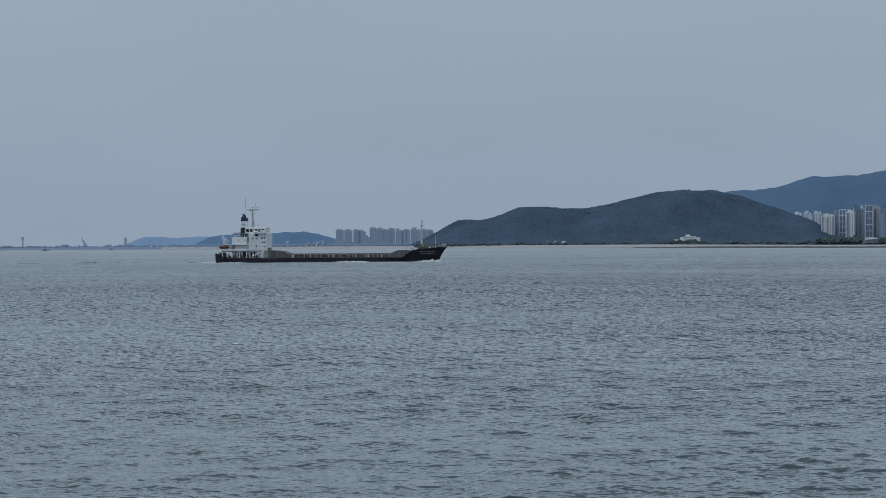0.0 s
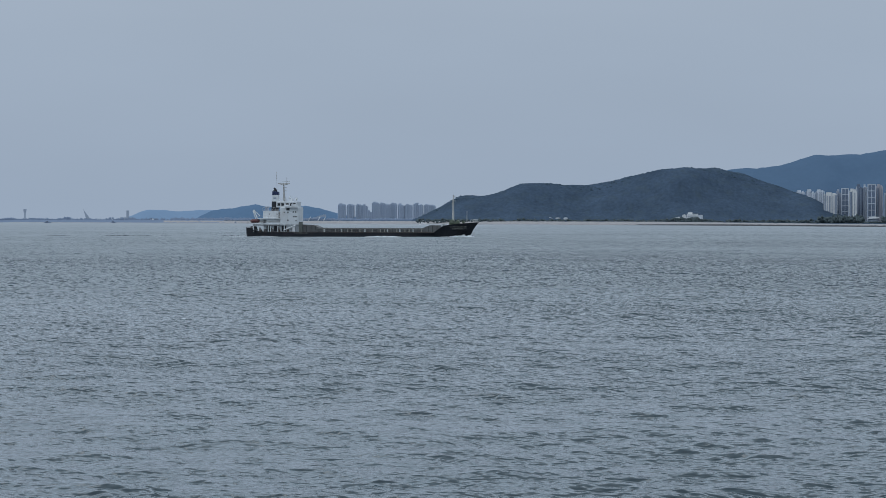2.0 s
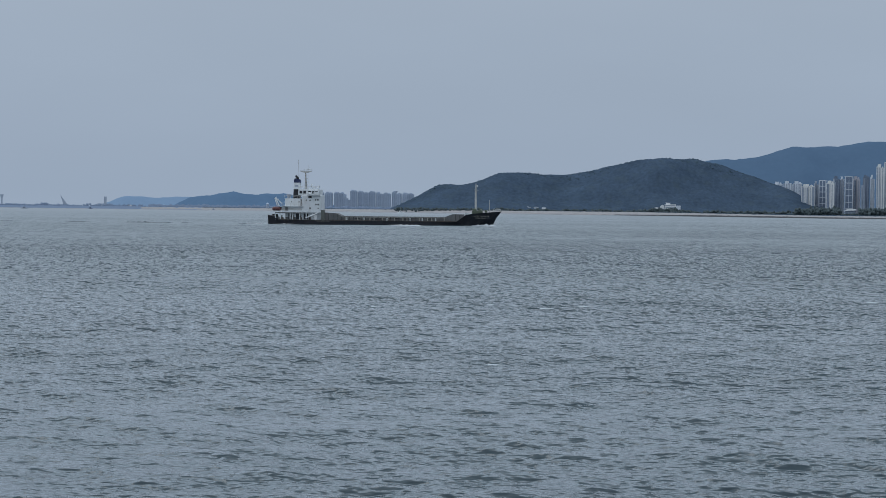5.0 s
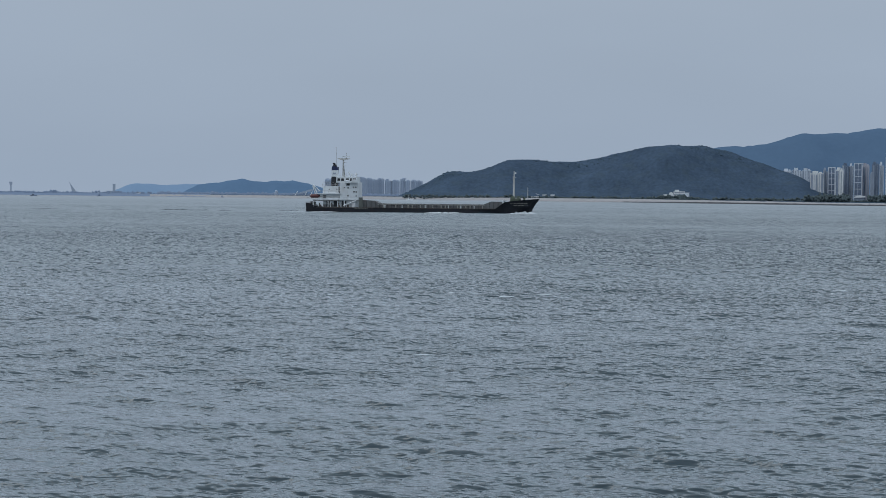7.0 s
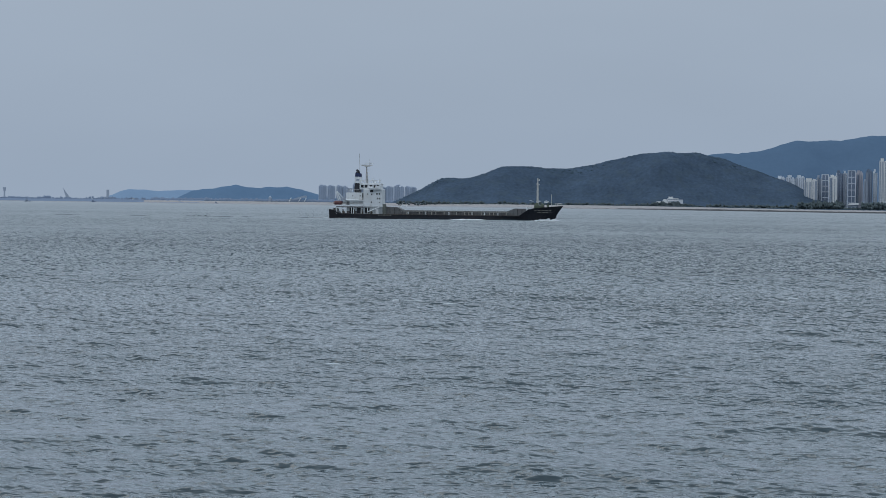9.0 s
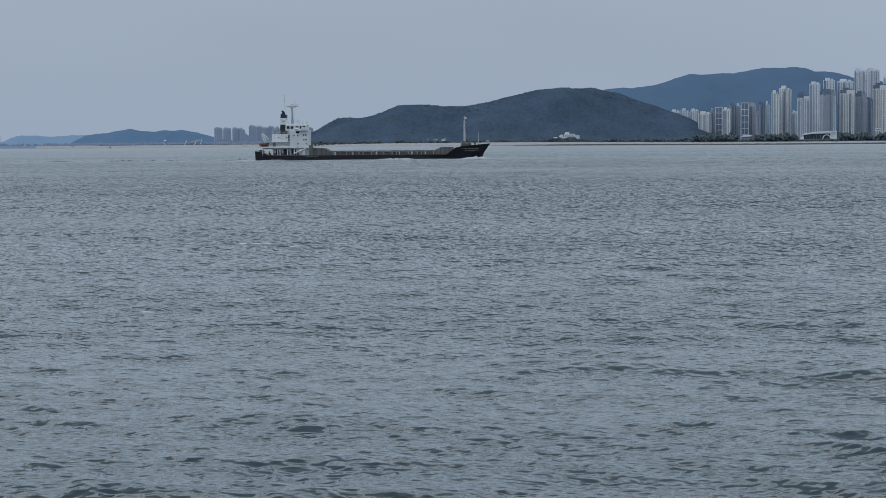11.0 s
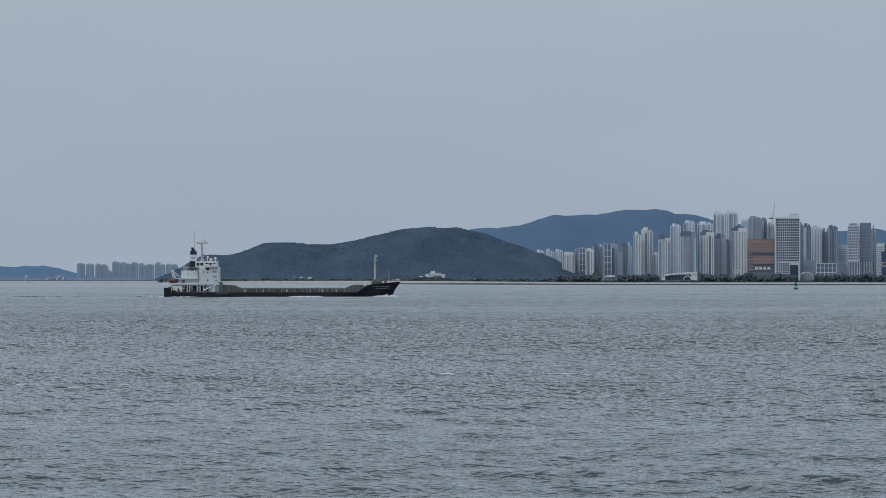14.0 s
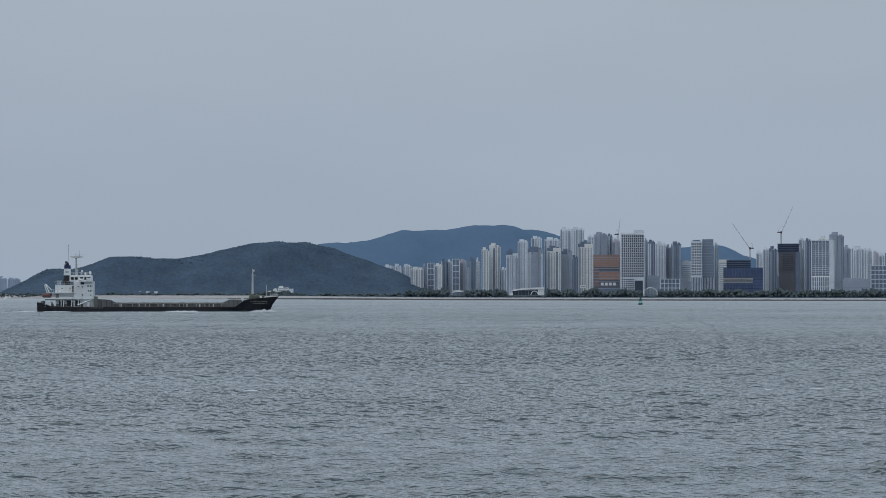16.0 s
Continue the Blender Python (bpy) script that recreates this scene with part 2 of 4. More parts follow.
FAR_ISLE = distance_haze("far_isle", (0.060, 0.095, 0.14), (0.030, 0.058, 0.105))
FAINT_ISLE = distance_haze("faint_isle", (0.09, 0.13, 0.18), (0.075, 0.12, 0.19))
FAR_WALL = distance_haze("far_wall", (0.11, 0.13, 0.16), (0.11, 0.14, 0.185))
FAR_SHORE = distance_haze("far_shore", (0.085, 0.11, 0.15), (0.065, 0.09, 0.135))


# ---- mesh helpers ----
def box(bm, x0, x1, y0, y1, z0, z1):
    v = [bm.verts.new((x, y, z)) for x in (x0, x1) for y in (y0, y1) for z in (z0, z1)]
    for q in ((0, 1, 3, 2), (4, 6, 7, 5), (0, 4, 5, 1), (2, 3, 7, 6), (0, 2, 6, 4), (1, 5, 7, 3)):
        bm.faces.new([v[i] for i in q])
    return bm


def prism(bm, outline, y0, y1):
    """A side outline of (x, z), counted round, drawn out from y0 to y1."""
    a = [bm.verts.new((x, y0, z)) for x, z in outline]
    b = [bm.verts.new((x, y1, z)) for x, z in outline]
    k = len(a)
    bm.faces.new(a)
    bm.faces.new(b[::-1])
    for i in range(k):
        bm.faces.new((a[i], b[i], b[(i + 1) % k], a[(i + 1) % k]))
    return bm


def rod(bm, p, q, r0, r1=None, sides=8):
    r1 = r0 if r1 is None else r1
    p, q = Vector(p), Vector(q)
    turn = (q - p).to_track_quat("Z", "Y")
    rings = []
    for c, r in ((p, r0), (q, r1)):
        rings.append([bm.verts.new(c + turn @ Vector((r * math.cos(2 * math.pi * i / sides), r * math.sin(2 * math.pi * i / sides), 0))) for i in range(sides)])
    for i in range(sides):
        bm.faces.new((rings[0][i], rings[0][(i + 1) % sides], rings[1][(i + 1) % sides], rings[1][i]))
    bm.faces.new(rings[0][::-1])
    bm.faces.new(rings[1])
    return bm


def mesh_of(name, bm, material, bevel=0.0):
    if bevel:
        bmesh.ops.bevel(bm, geom=list(bm.edges), offset=bevel, segments=2, affect="EDGES", profile=0.5)
    bmesh.ops.recalc_face_normals(bm, faces=list(bm.faces))
    me = bpy.data.meshes.new(name)
    bm.to_mesh(me)
    bm.free()
    me.materials.append(material)
    return me


def part(name, bm, material, parent, label="", bevel=0.0):
    ob = new(name, mesh_of(name, bm, material, bevel))
    ob.parent = parent
    return tagged(ob, label)


def twin(ob, x, y, z, parent):
    """The same piece again, on the same mesh."""
    o = new(ob.name.split(".")[0], ob.data)
    o.parent = parent
    o.location = (x, y, z)
    return o


def B():
    return bmesh.new()


def spot(bearing, dist, z=0.0, turn=0.0):
    """A place by bearing and distance, its front turned to the quay."""
    a = radians(bearing)
    return pose(dist * math.sin(a), dist * math.cos(a), z, 0, 0, -bearing + turn)


def thing(name, m, label, category, group="", kind=""):
    ob = new(name)
    ob.matrix_basis = m
    return tagged(ob, label, category, group, kind)


def raw_mesh(name, co, quads, material, smooth=True):
    me = bpy.data.meshes.new(name)
    k = quads.shape[1]
    me.vertices.add(len(co))
    me.vertices.foreach_set("co", co.astype(np.float32).ravel())
    me.loops.add(quads.size)
    me.loops.foreach_set("vertex_index", quads.astype(np.int32).ravel())
    me.polygons.add(len(quads))
    me.polygons.foreach_set("loop_start", np.arange(0, quads.size, k, dtype=np.int32))
    me.polygons.foreach_set("use_smooth", np.full(len(quads), smooth))
    me.update(calc_edges=True)
    me.materials.append(material)
    return me


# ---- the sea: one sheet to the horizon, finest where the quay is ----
def wave_tile(lo, hi, mss, way, seed):
    """A square of open sea that repeats: heights and forward throws of all waves between two lengths."""
    rng = np.random.default_rng(seed)
    count, side = 512, 24 * hi
    k1 = 2 * np.pi * np.fft.fftfreq(count, side / count)
    kx, ky = np.meshgrid(k1, k1)
    kk = np.hypot(kx, ky) + 1e-9
    turn = np.arctan2(ky, kx) - math.radians(way)
    band = (kk > 2 * np.pi / hi) & (kk < 2 * np.pi / lo)
    amp = np.where(band, kk ** -2.0 * (0.04 + 0.96 * np.cos(turn) ** 2), 0)
    wave = amp * (rng.normal(size=kk.shape) + 1j * rng.normal(size=kk.shape))
    field = [np.fft.ifft2(f).real for f in (wave, 1j * wave * kx / kk, 1j * wave * ky / kk, 1j * wave * kx, 1j * wave * ky)]
    size = math.sqrt(mss / np.mean(field[3] ** 2 + field[4] ** 2))
    return side, [f * size for f in field[:3]]


def read_tile(tile, x, y):
    """Heights and throws of a repeating tile at given places, blended between its grid points."""
    side, fields = tile
    count = fields[0].shape[0]
    u, v = np.mod(x / side, 1) * count, np.mod(y / side, 1) * count
    i, j = u.astype(int), v.astype(int)
    fu, fv = u - i, v - j
    i, j = i % count, j % count
    i1, j1 = (i + 1) % count, (j + 1) % count
    return [f[j, i] * (1 - fu) * (1 - fv) + f[j, i1] * fu * (1 - fv) + f[j1, i] * (1 - fu) * fv + f[j1, i1] * fu * fv for f in fields]


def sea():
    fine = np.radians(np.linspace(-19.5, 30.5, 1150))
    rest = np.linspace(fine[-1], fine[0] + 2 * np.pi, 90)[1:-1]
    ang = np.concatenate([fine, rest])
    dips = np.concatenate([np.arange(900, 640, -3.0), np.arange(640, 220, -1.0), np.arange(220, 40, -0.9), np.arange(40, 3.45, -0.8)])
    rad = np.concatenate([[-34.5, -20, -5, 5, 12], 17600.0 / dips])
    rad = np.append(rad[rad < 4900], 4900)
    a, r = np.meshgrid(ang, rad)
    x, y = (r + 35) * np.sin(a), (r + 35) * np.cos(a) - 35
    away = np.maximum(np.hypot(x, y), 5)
    # broad cat's-paws and smoother lanes between them
    gust = 0.92 + 0.16 * np.sin(x / 29 + 1.6 * np.sin(y / 17 + x / 61)) * np.sin(y / 13 + 1.4 * np.sin(x / 37) + 0.7) + 0.10 * np.sin(y / 41 + x / 130 + 2.0)
    gust = gust * np.interp(np.degrees(np.arctan2(x, np.maximum(y, 1))), (-20, -5, 6, 15), (0.80, 0.90, 1.0, 1.04))
    dx, dy, z, lost = (np.zeros_like(x) for k in range(4))
    shares = []
    fan = np.ones(len(ang))
    fan[len(fine):] = 0
    for i, (lo, hi, mss, way) in enumerate(BANDS):
        carried = mesh_share(lo, hi, away) * gust * fan
        t = math.radians(17 * i)
        h, hx, hy = read_tile(wave_tile(lo, hi, mss, way - 17 * i, 40 + i), x * math.cos(t) + y * math.sin(t), y * math.cos(t) - x * math.sin(t))
        z += carried * h
        dx += 0.85 * carried * (hx * math.cos(t) - hy * math.sin(t))
        dy += 0.85 * carried * (hy * math.cos(t) + hx * math.sin(t))
        relief = np.maximum(relief_share(lo, hi, away), 0.9 * (i == 0) * np.clip(1.4 - away / 60, 0, 1)) * gust
        relief = relief * np.interp(away, (90, 350, 900), (1.0, (0.48, 0.48, 0.62, 1.0)[i], (0.3, 0.3, 0.5, 0.9)[i]))
        shares.append(relief)
        lost += mss * np.clip(1 - (carried / gust) ** 2 - (relief / gust) ** 2, 0, 1)
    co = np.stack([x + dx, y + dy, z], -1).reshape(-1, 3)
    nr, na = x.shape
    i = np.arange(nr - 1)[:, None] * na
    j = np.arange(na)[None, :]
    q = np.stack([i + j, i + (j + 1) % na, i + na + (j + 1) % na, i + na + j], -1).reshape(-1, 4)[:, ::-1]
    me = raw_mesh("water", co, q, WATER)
    for name, values in zip(("relief_a", "relief_b", "relief_c", "relief_d"), shares):
        me.attributes.new(name, "FLOAT", "POINT").data.foreach_set("value", values.astype(np.float32).ravel())
    rough = np.sqrt(np.sqrt(0.0004 + 0.2 * lost))
    me.attributes.new("gloss_loss", "FLOAT", "POINT").data.foreach_set("value", rough.astype(np.float32).ravel())
    ob = new("water", me)
    return tagged(ob, "choppy grey-green sea under an overcast sky", "sea", kind="structure")


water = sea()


def foam_streaks():
    """Thin broken streaks of foam lying on the water along a tide line."""
    rng = np.random.default_rng(21)
    bm = bmesh.new()
    for k in range(40):
        x = rng.uniform(-48, 75)
        y = 101 + 7 * math.sin(x / 23) + rng.normal(0, 1.6) + (rng.uniform(-40, 160) if k % 4 == 0 else 0)
        ln, wd = rng.uniform(0.15, 0.7), rng.uniform(0.03, 0.09)
        ring = [bm.verts.new((x + ln * math.cos(a) * rng.uniform(0.6, 1.2), y + wd * math.sin(a) * rng.uniform(0.6, 1.2), 0.05 + 0.03 * rng.random())) for a in np.linspace(0, 2 * math.pi, 9)[:-1]]
        top = bm.verts.new((x, y, 0.11))
        for i in range(8):
            bm.faces.new((ring[i], ring[(i + 1) % 8], top))
    ob = new("foam_streaks", mesh_of("foam_streaks", bm, STREAK))
    return tagged(ob, "broken white foam streaks on the choppy sea", "foam", kind="stuff")


foam = foam_streaks()


# ---- land: low ground behind a beach and a stone edge ----
def smooth_noise(x, y, s, seed):
    return np.array([noise.noise(Vector((px / s, py / s, seed))) for px, py in zip(np.ravel(x), np.ravel(y))]).reshape(np.shape(x))


def shore(bearing):
    """Distance of the water's edge."""
    return np.interp(bearing, (-40, -15, -9, -2, 3, 6, 9, 11, 14, 26, 45), (4200, 4200, 3500, 3080, 2900, 2720, 2470, 2290, 2080, 2060, 2060))


def land_strip(name, b0, b1, steps, back, material, label, category, rise=0.0):
    """A strip along the shore between two offsets from the water's edge, with its heights."""
    bs = np.linspace(b0, b1, steps)
    cols = []
    wob = np.array([noise.noise(Vector((b * 4, 0.3, 0))) * 9 + noise.noise(Vector((b * 23, 2.3, 0))) * 3 for b in bs])
    for off, z, rough in back:
        d = np.minimum(shore(bs) + off + wob * (off < 90), 4930)
        zz = z * np.interp(bs, (7, 13), (1.0, 0.62)) + rough * np.array([noise.noise(Vector((b * 30, off, 4.0))) for b in bs])
        if rise:
            zz = zz * np.clip((bs - b0) / rise, 0.1, 1)
        cols.append(np.stack([d * np.sin(np.radians(bs)), d * np.cos(np.radians(bs)), zz], -1))
    co = np.stack(cols)
    nr, na = len(back), steps
    i = np.arange(nr - 1)[:, None] * na
    j = np.arange(na - 1)[None, :]
    q = np.stack([i + j, i + j + 1, i + na + j + 1, i + na + j], -1).reshape(-1, 4)[:, ::-1]
    ob = new(name, raw_mesh(name, co.reshape(-1, 3), q, material))
    return tagged(ob, label, category, kind="structure")


land_strip("shore_rocks", 3.0, 45, 800, ((-8, -1.0, 0), (0, 0.5, 0.5), (6, 2.7, 0.6), (14, 2.4, 0.2)), ROCK, "dark wet stones along the water's edge", "rocks", rise=7.0)
land_strip("beach", -9.5, 45, 900, ((-4, -0.9, 0), (3, 0.9, 0.2), (12, 2.1, 0.2), (30, 3.2, 0.5), (60, 4.4, 0.7), (110, 5.4, 0.5)), SAND, "pale stony beach below the wooded shore", "beach")
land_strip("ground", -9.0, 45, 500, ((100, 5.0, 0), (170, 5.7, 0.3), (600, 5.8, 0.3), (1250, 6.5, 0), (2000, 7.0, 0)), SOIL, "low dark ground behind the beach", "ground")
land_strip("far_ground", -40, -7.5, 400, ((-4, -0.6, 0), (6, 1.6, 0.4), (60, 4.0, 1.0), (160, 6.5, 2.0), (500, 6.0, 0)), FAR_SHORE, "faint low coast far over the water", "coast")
land_strip("tidal_flat", -14.5, 3.5, 380, ((-420, -0.5, 0), (-330, 0.28, 0.12), (-60, 0.5, 0.15), (30, 1.2, 0.2)), MUD, "pale tidal mud flat bared at low water", "mud flat")


def bumps(x, y, crest, line, width, depth, spur, seed):
    """Height of a range: rounded summits along a line, with spurs running down from it."""
    z = np.zeros_like(x)
    for cx, top in line:
        side = 30 * math.sin(cx * 0.021 + seed)
        z = z + top * np.exp(-((x - cx) / width) ** 2) * np.exp(-((y - crest - side) / depth) ** 2)
    return z + spur * np.clip(z / 40, 0, 1) * smooth_noise(x, y, 55, seed) * np.clip(np.abs(y - crest) / depth, 0, 1)


def hill(name, crest, line, width, depth, spur, seed, material, step, label, base=4.0, rough=0.0):
    lo, hi = line[0][0] - 2.4 * width, line[-1][0] + 2.4 * width
    x, y = np.meshgrid(np.arange(lo, hi, step), np.arange(crest - 2.3 * depth, crest + 1.6 * depth, step))
    z = bumps(x, y, crest, line, width, depth, spur, seed)
    if rough:
        z = z + rough * smooth_noise(x, y, step * 1.7, seed + 3) * np.clip(z / 12, 0, 1)
    co = np.stack([x, y, z + base - 3], -1).reshape(-1, 3)
    nr, na = x.shape
    i = np.arange(nr - 1)[:, None] * na
    j = np.arange(na - 1)[None, :]
    q = np.stack([i + j, i + j + 1, i + na + j + 1, i + na + j], -1).reshape(-1, 4)
    ob = new(name, raw_mesh(name, co, q, material))
    return tagged(ob, label, "hill", kind="structure")


NEAR_LINE = [(-23, 19.1), (32, 43.0), (87, 36.5), (142, 57.1), (198, 59.2), (253, 52.4), (309, 59.3), (365, 69.0), (421, 77.7), (477, 79.4), (533, 83.1), (590, 72.8), (647, 58.5), (705, 43.1), (763, 16.7)]
NEAR = dict(crest=3330, line=NEAR_LINE, width=44, depth=125, spur=15, seed=1.7)
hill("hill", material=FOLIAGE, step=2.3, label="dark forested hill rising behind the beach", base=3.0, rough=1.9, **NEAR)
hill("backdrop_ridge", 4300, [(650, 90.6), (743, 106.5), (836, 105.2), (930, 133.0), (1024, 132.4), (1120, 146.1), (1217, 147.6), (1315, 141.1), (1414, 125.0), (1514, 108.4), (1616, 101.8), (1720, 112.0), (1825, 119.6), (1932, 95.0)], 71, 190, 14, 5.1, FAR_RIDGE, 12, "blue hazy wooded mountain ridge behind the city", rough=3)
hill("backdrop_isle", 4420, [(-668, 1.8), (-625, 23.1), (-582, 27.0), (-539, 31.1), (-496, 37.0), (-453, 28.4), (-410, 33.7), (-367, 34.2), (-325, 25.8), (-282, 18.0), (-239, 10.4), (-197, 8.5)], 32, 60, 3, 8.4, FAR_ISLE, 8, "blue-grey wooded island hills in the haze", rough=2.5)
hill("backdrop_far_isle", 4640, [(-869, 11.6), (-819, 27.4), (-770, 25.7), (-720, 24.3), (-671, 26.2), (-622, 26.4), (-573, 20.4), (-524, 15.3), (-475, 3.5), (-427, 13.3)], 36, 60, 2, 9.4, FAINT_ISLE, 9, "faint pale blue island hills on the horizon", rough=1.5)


# ---- woods: crowns of many clumps ----
def crown_shapes(seed, count=9):
    shapes = []
    for k in range(count):
        bm = bmesh.new()
        bmesh.ops.create_icosphere(bm, subdivisions=2, radius=1)
        for v in bm.verts:
            d = 1 + 0.45 * noise.noise(v.co * 1.7 + Vector((k * 7.1, seed, 0))) + 0.3 * noise.noise(v.co * 4.1 + Vector((k * 3.3, seed, 5)))
            v.co *= d
        co = np.array([v.co[:] for v in bm.verts])
        fa = np.array([[v.index for v in f.verts] for f in bm.faces])
        bm.free()
        shapes.append((co, fa))
    return shapes


def woods(name, places, material, label):
    """places: rows of x, y, z, radius, height."""
    rng = np.random.default_rng(3)
    shapes = crown_shapes(2.5)
    cos, fas, n0 = [], [], 0
    for px, py, pz, pr, ph in places:
        co, fa = shapes[rng.integers(len(shapes))]
        t = rng.uniform(0, 6.28)
        c, s = math.cos(t), math.sin(t)
        xy = co[:, :2] @ np.array([[c, s], [-s, c]]) * pr
        cos.append(np.column_stack([xy[:, 0] + px, xy[:, 1] + py, co[:, 2] * ph + pz]))
        fas.append(fa + n0)
        n0 += len(co)
    ob = new(name, raw_mesh(name, np.concatenate(cos), np.concatenate(fas), material, smooth=True))
    return tagged(ob, label, "trees", kind="stuff")


def hill_places(count):
    rng = np.random.default_rng(11)
    x = rng.uniform(-110, 880, count * 4)
    y = rng.uniform(3330 - 28, 3330 + 35, count * 4)
    z = bumps(x, y, **NEAR)
    ok = z > 8
    x, y, z = x[ok][:count], y[ok][:count], z[ok][:count]
    r = rng.uniform(1.8, 3.4, len(x))
    return np.column_stack([x, y, z - 1.9 + rng.normal(0, 0.5, len(x)), r, r * rng.uniform(0.6, 0.85, len(x))])


def belt_places(count, b0, b1, o0, o1, low, high, seed):
    rng = np.random.default_rng(seed)
    b = rng.uniform(b0, b1, count)
    d = rng.uniform(o0, o1, count)
    tall = low + (high - low) * np.clip(0.5 + 0.9 * np.array([noise.noise(Vector((v * 2.1, seed, 0))) for v in b]) + rng.normal(0, 0.18, count), 0, 1)
    for lo, hi in ((13.88, 14.46), (15.85, 17.2), (20.42, 20.96)):
        tall = np.where((b > lo) & (b < hi), tall * 0.22, tall)
    r = np.minimum(rng.uniform(1.2, 2.7, count), tall)
    return np.column_stack([d * np.sin(np.radians(b)), d * np.cos(np.radians(b)), 3.4 + tall * rng.uniform(0.05, 0.85, count), r, tall * 0.16 + r * 0.4])


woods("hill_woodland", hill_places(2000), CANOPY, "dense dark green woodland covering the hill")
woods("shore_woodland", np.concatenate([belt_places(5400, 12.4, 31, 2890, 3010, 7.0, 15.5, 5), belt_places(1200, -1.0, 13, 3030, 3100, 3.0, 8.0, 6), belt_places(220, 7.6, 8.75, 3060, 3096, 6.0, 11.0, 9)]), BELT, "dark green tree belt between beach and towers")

# ---- city ----
BASE = 4.0


def window_column(rows, step, width, height):
    bm = B()
    for k in range(rows):
        box(bm, -width / 2, width / 2, -0.16, 0.02, k * step, k * step + height)
    return bm


def apartment(bearing, w, top, dist, material, dark_crown=False):
    """A residential tower: two slabs side by side with a recess, lift core on the roof, columns of windows."""
    seed = random.Random(round(bearing * 100) + dist)
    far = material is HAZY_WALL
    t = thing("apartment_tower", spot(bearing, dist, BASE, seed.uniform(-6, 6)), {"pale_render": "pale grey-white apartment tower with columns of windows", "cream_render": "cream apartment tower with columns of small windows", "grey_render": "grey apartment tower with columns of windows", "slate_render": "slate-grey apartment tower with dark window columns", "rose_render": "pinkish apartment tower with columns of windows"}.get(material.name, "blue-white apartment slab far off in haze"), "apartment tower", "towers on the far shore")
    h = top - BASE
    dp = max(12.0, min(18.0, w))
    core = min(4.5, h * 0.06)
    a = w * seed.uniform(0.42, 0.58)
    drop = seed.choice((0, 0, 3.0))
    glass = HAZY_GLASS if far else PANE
    body = box(B(), -w / 2, -w / 2 + a - 0.4, 0, dp, 0, h - core)
    part("wall", body, material, t)
    part("wall", box(B(), -w / 2 + a + 0.4, w / 2, -0.8, dp - 1, 0, h - core - drop), material, t)
    part("stair_recess", box(B(), -w / 2 + a - 0.4, -w / 2 + a + 0.4, 1.2, dp - 1, 0, h - core - 0.5), glass, t, "dark recess between the slabs")
    crown = SLATE if dark_crown else material
    part("roof", box(B(), -w / 2 + 0.15 * w, -w / 2 + 0.15 * w + 0.42 * w, 2, dp * 0.7, h - core - 0.5, h), crown, t)
    if w > 9:
        part("roof_tank", box(B(), w * 0.15, w * 0.36, 3, dp * 0.6, h - core - drop - 0.5, h - core * 0.4 - drop), crown, t)
    if dark_crown:
        part("parapet", box(B(), -w / 2 - 0.25, -w / 2 + a - 0.1, -0.25, dp, h - core - 6, h - core + 0.3), SLATE, t, "dark stepped crown")
    rows = int((h - core - 5 - (6 if dark_crown else 0)) / 3.0)
    if rows < 2:
        return t
    first = None
    for side, x0, x1, yy in ((0, -w / 2, -w / 2 + a - 0.4, 0.0), (1, -w / 2 + a + 0.4, w / 2, -0.8)):
        n = max(1, round((x1 - x0) / 4.6))
        for k in range(n):
            xc = x0 + (x1 - x0) * (k + 0.5) / n
            # strip of random tone paints the light and shade of recessed bays
            if not far and (k + side) % 2 == 0:
                bw = (x1 - x0) / n * seed.uniform(0.62, 0.9)
                part("balcony_bay", box(B(), xc - bw / 2, xc + bw / 2, yy - 0.12, yy + 0.1, 2.0, h - core - drop - seed.uniform(1, 4) - (6 if dark_crown else 0)), seed.choice((GREY, SLATE, TINT, PALE)), t)
            if first is None:
                first = part("window_column", window_column(rows, 3.0, seed.uniform(1.3, 2.0), 2.45), glass, t)
                first.location = (xc, yy, 4)
                tagged(first, kind="stuff")
            else:
                tagged(twin(first, xc, yy, 4, t), kind="stuff")
    # contrasting stripe stands for vertical shadow banding on the wall
    if w > 12 and not far and seed.random() < 0.5:
        part("wall_stripe", box(B(), -w / 2 + 0.05 * w, -w / 2 + 0.05 * w + 1.6, -0.1, 0.1, 0, h - core - 0.3), SLATE if material is not SLATE else PALE, t, "contrasting stripe toned as vertical shade")
    return t


def pane_grid(name, t, x0, x1, z0, z1, cols, rows, fill, y, material, depth=0.3):
    """Window panes one by one on a front, all on one mesh."""
    cw, ch = (x1 - x0) / cols, (z1 - z0) / rows
    bm = box(B(), -cw * fill / 2, cw * fill / 2, -depth, 0.05, -ch * fill / 2, ch * fill / 2)
    me = mesh_of(name, bm, material)
    for i in range(cols):
        for k in range(rows):
            o = new(name, me)
            o.parent = t
            o.location = (x0 + cw * (i + 0.5), y, z0 + ch * (k + 0.5))


def framed_block(bearing, w, top, dist):
    t = thing("apartment_tower", spot(bearing, dist, BASE), "apartment block with white frames round dark glass bays", "apartment tower", "towers on the far shore")
    h = top - BASE
    part("wall", box(B(), -w / 2, w / 2, 0, 14, 0, h), SLATE, t)
    for x in (-w / 2, w / 2 - 1.6):
        part("frame_post", box(B(), x, x + 1.6, -0.6, 0.1, 0, h + 0.6), PALE, t)
    n = 6
    for k in range(n + 1):
        part("frame_beam", box(B(), -w / 2 + 1.7, w / 2 - 1.7, -0.5, 0.1, h * k / n - 0.6, h * k / n + 0.6), PALE, t)
    part("frame_post", box(B(), -0.4, 0.4, -0.4, 0.1, 0.7, h - 0.7), PALE, t)


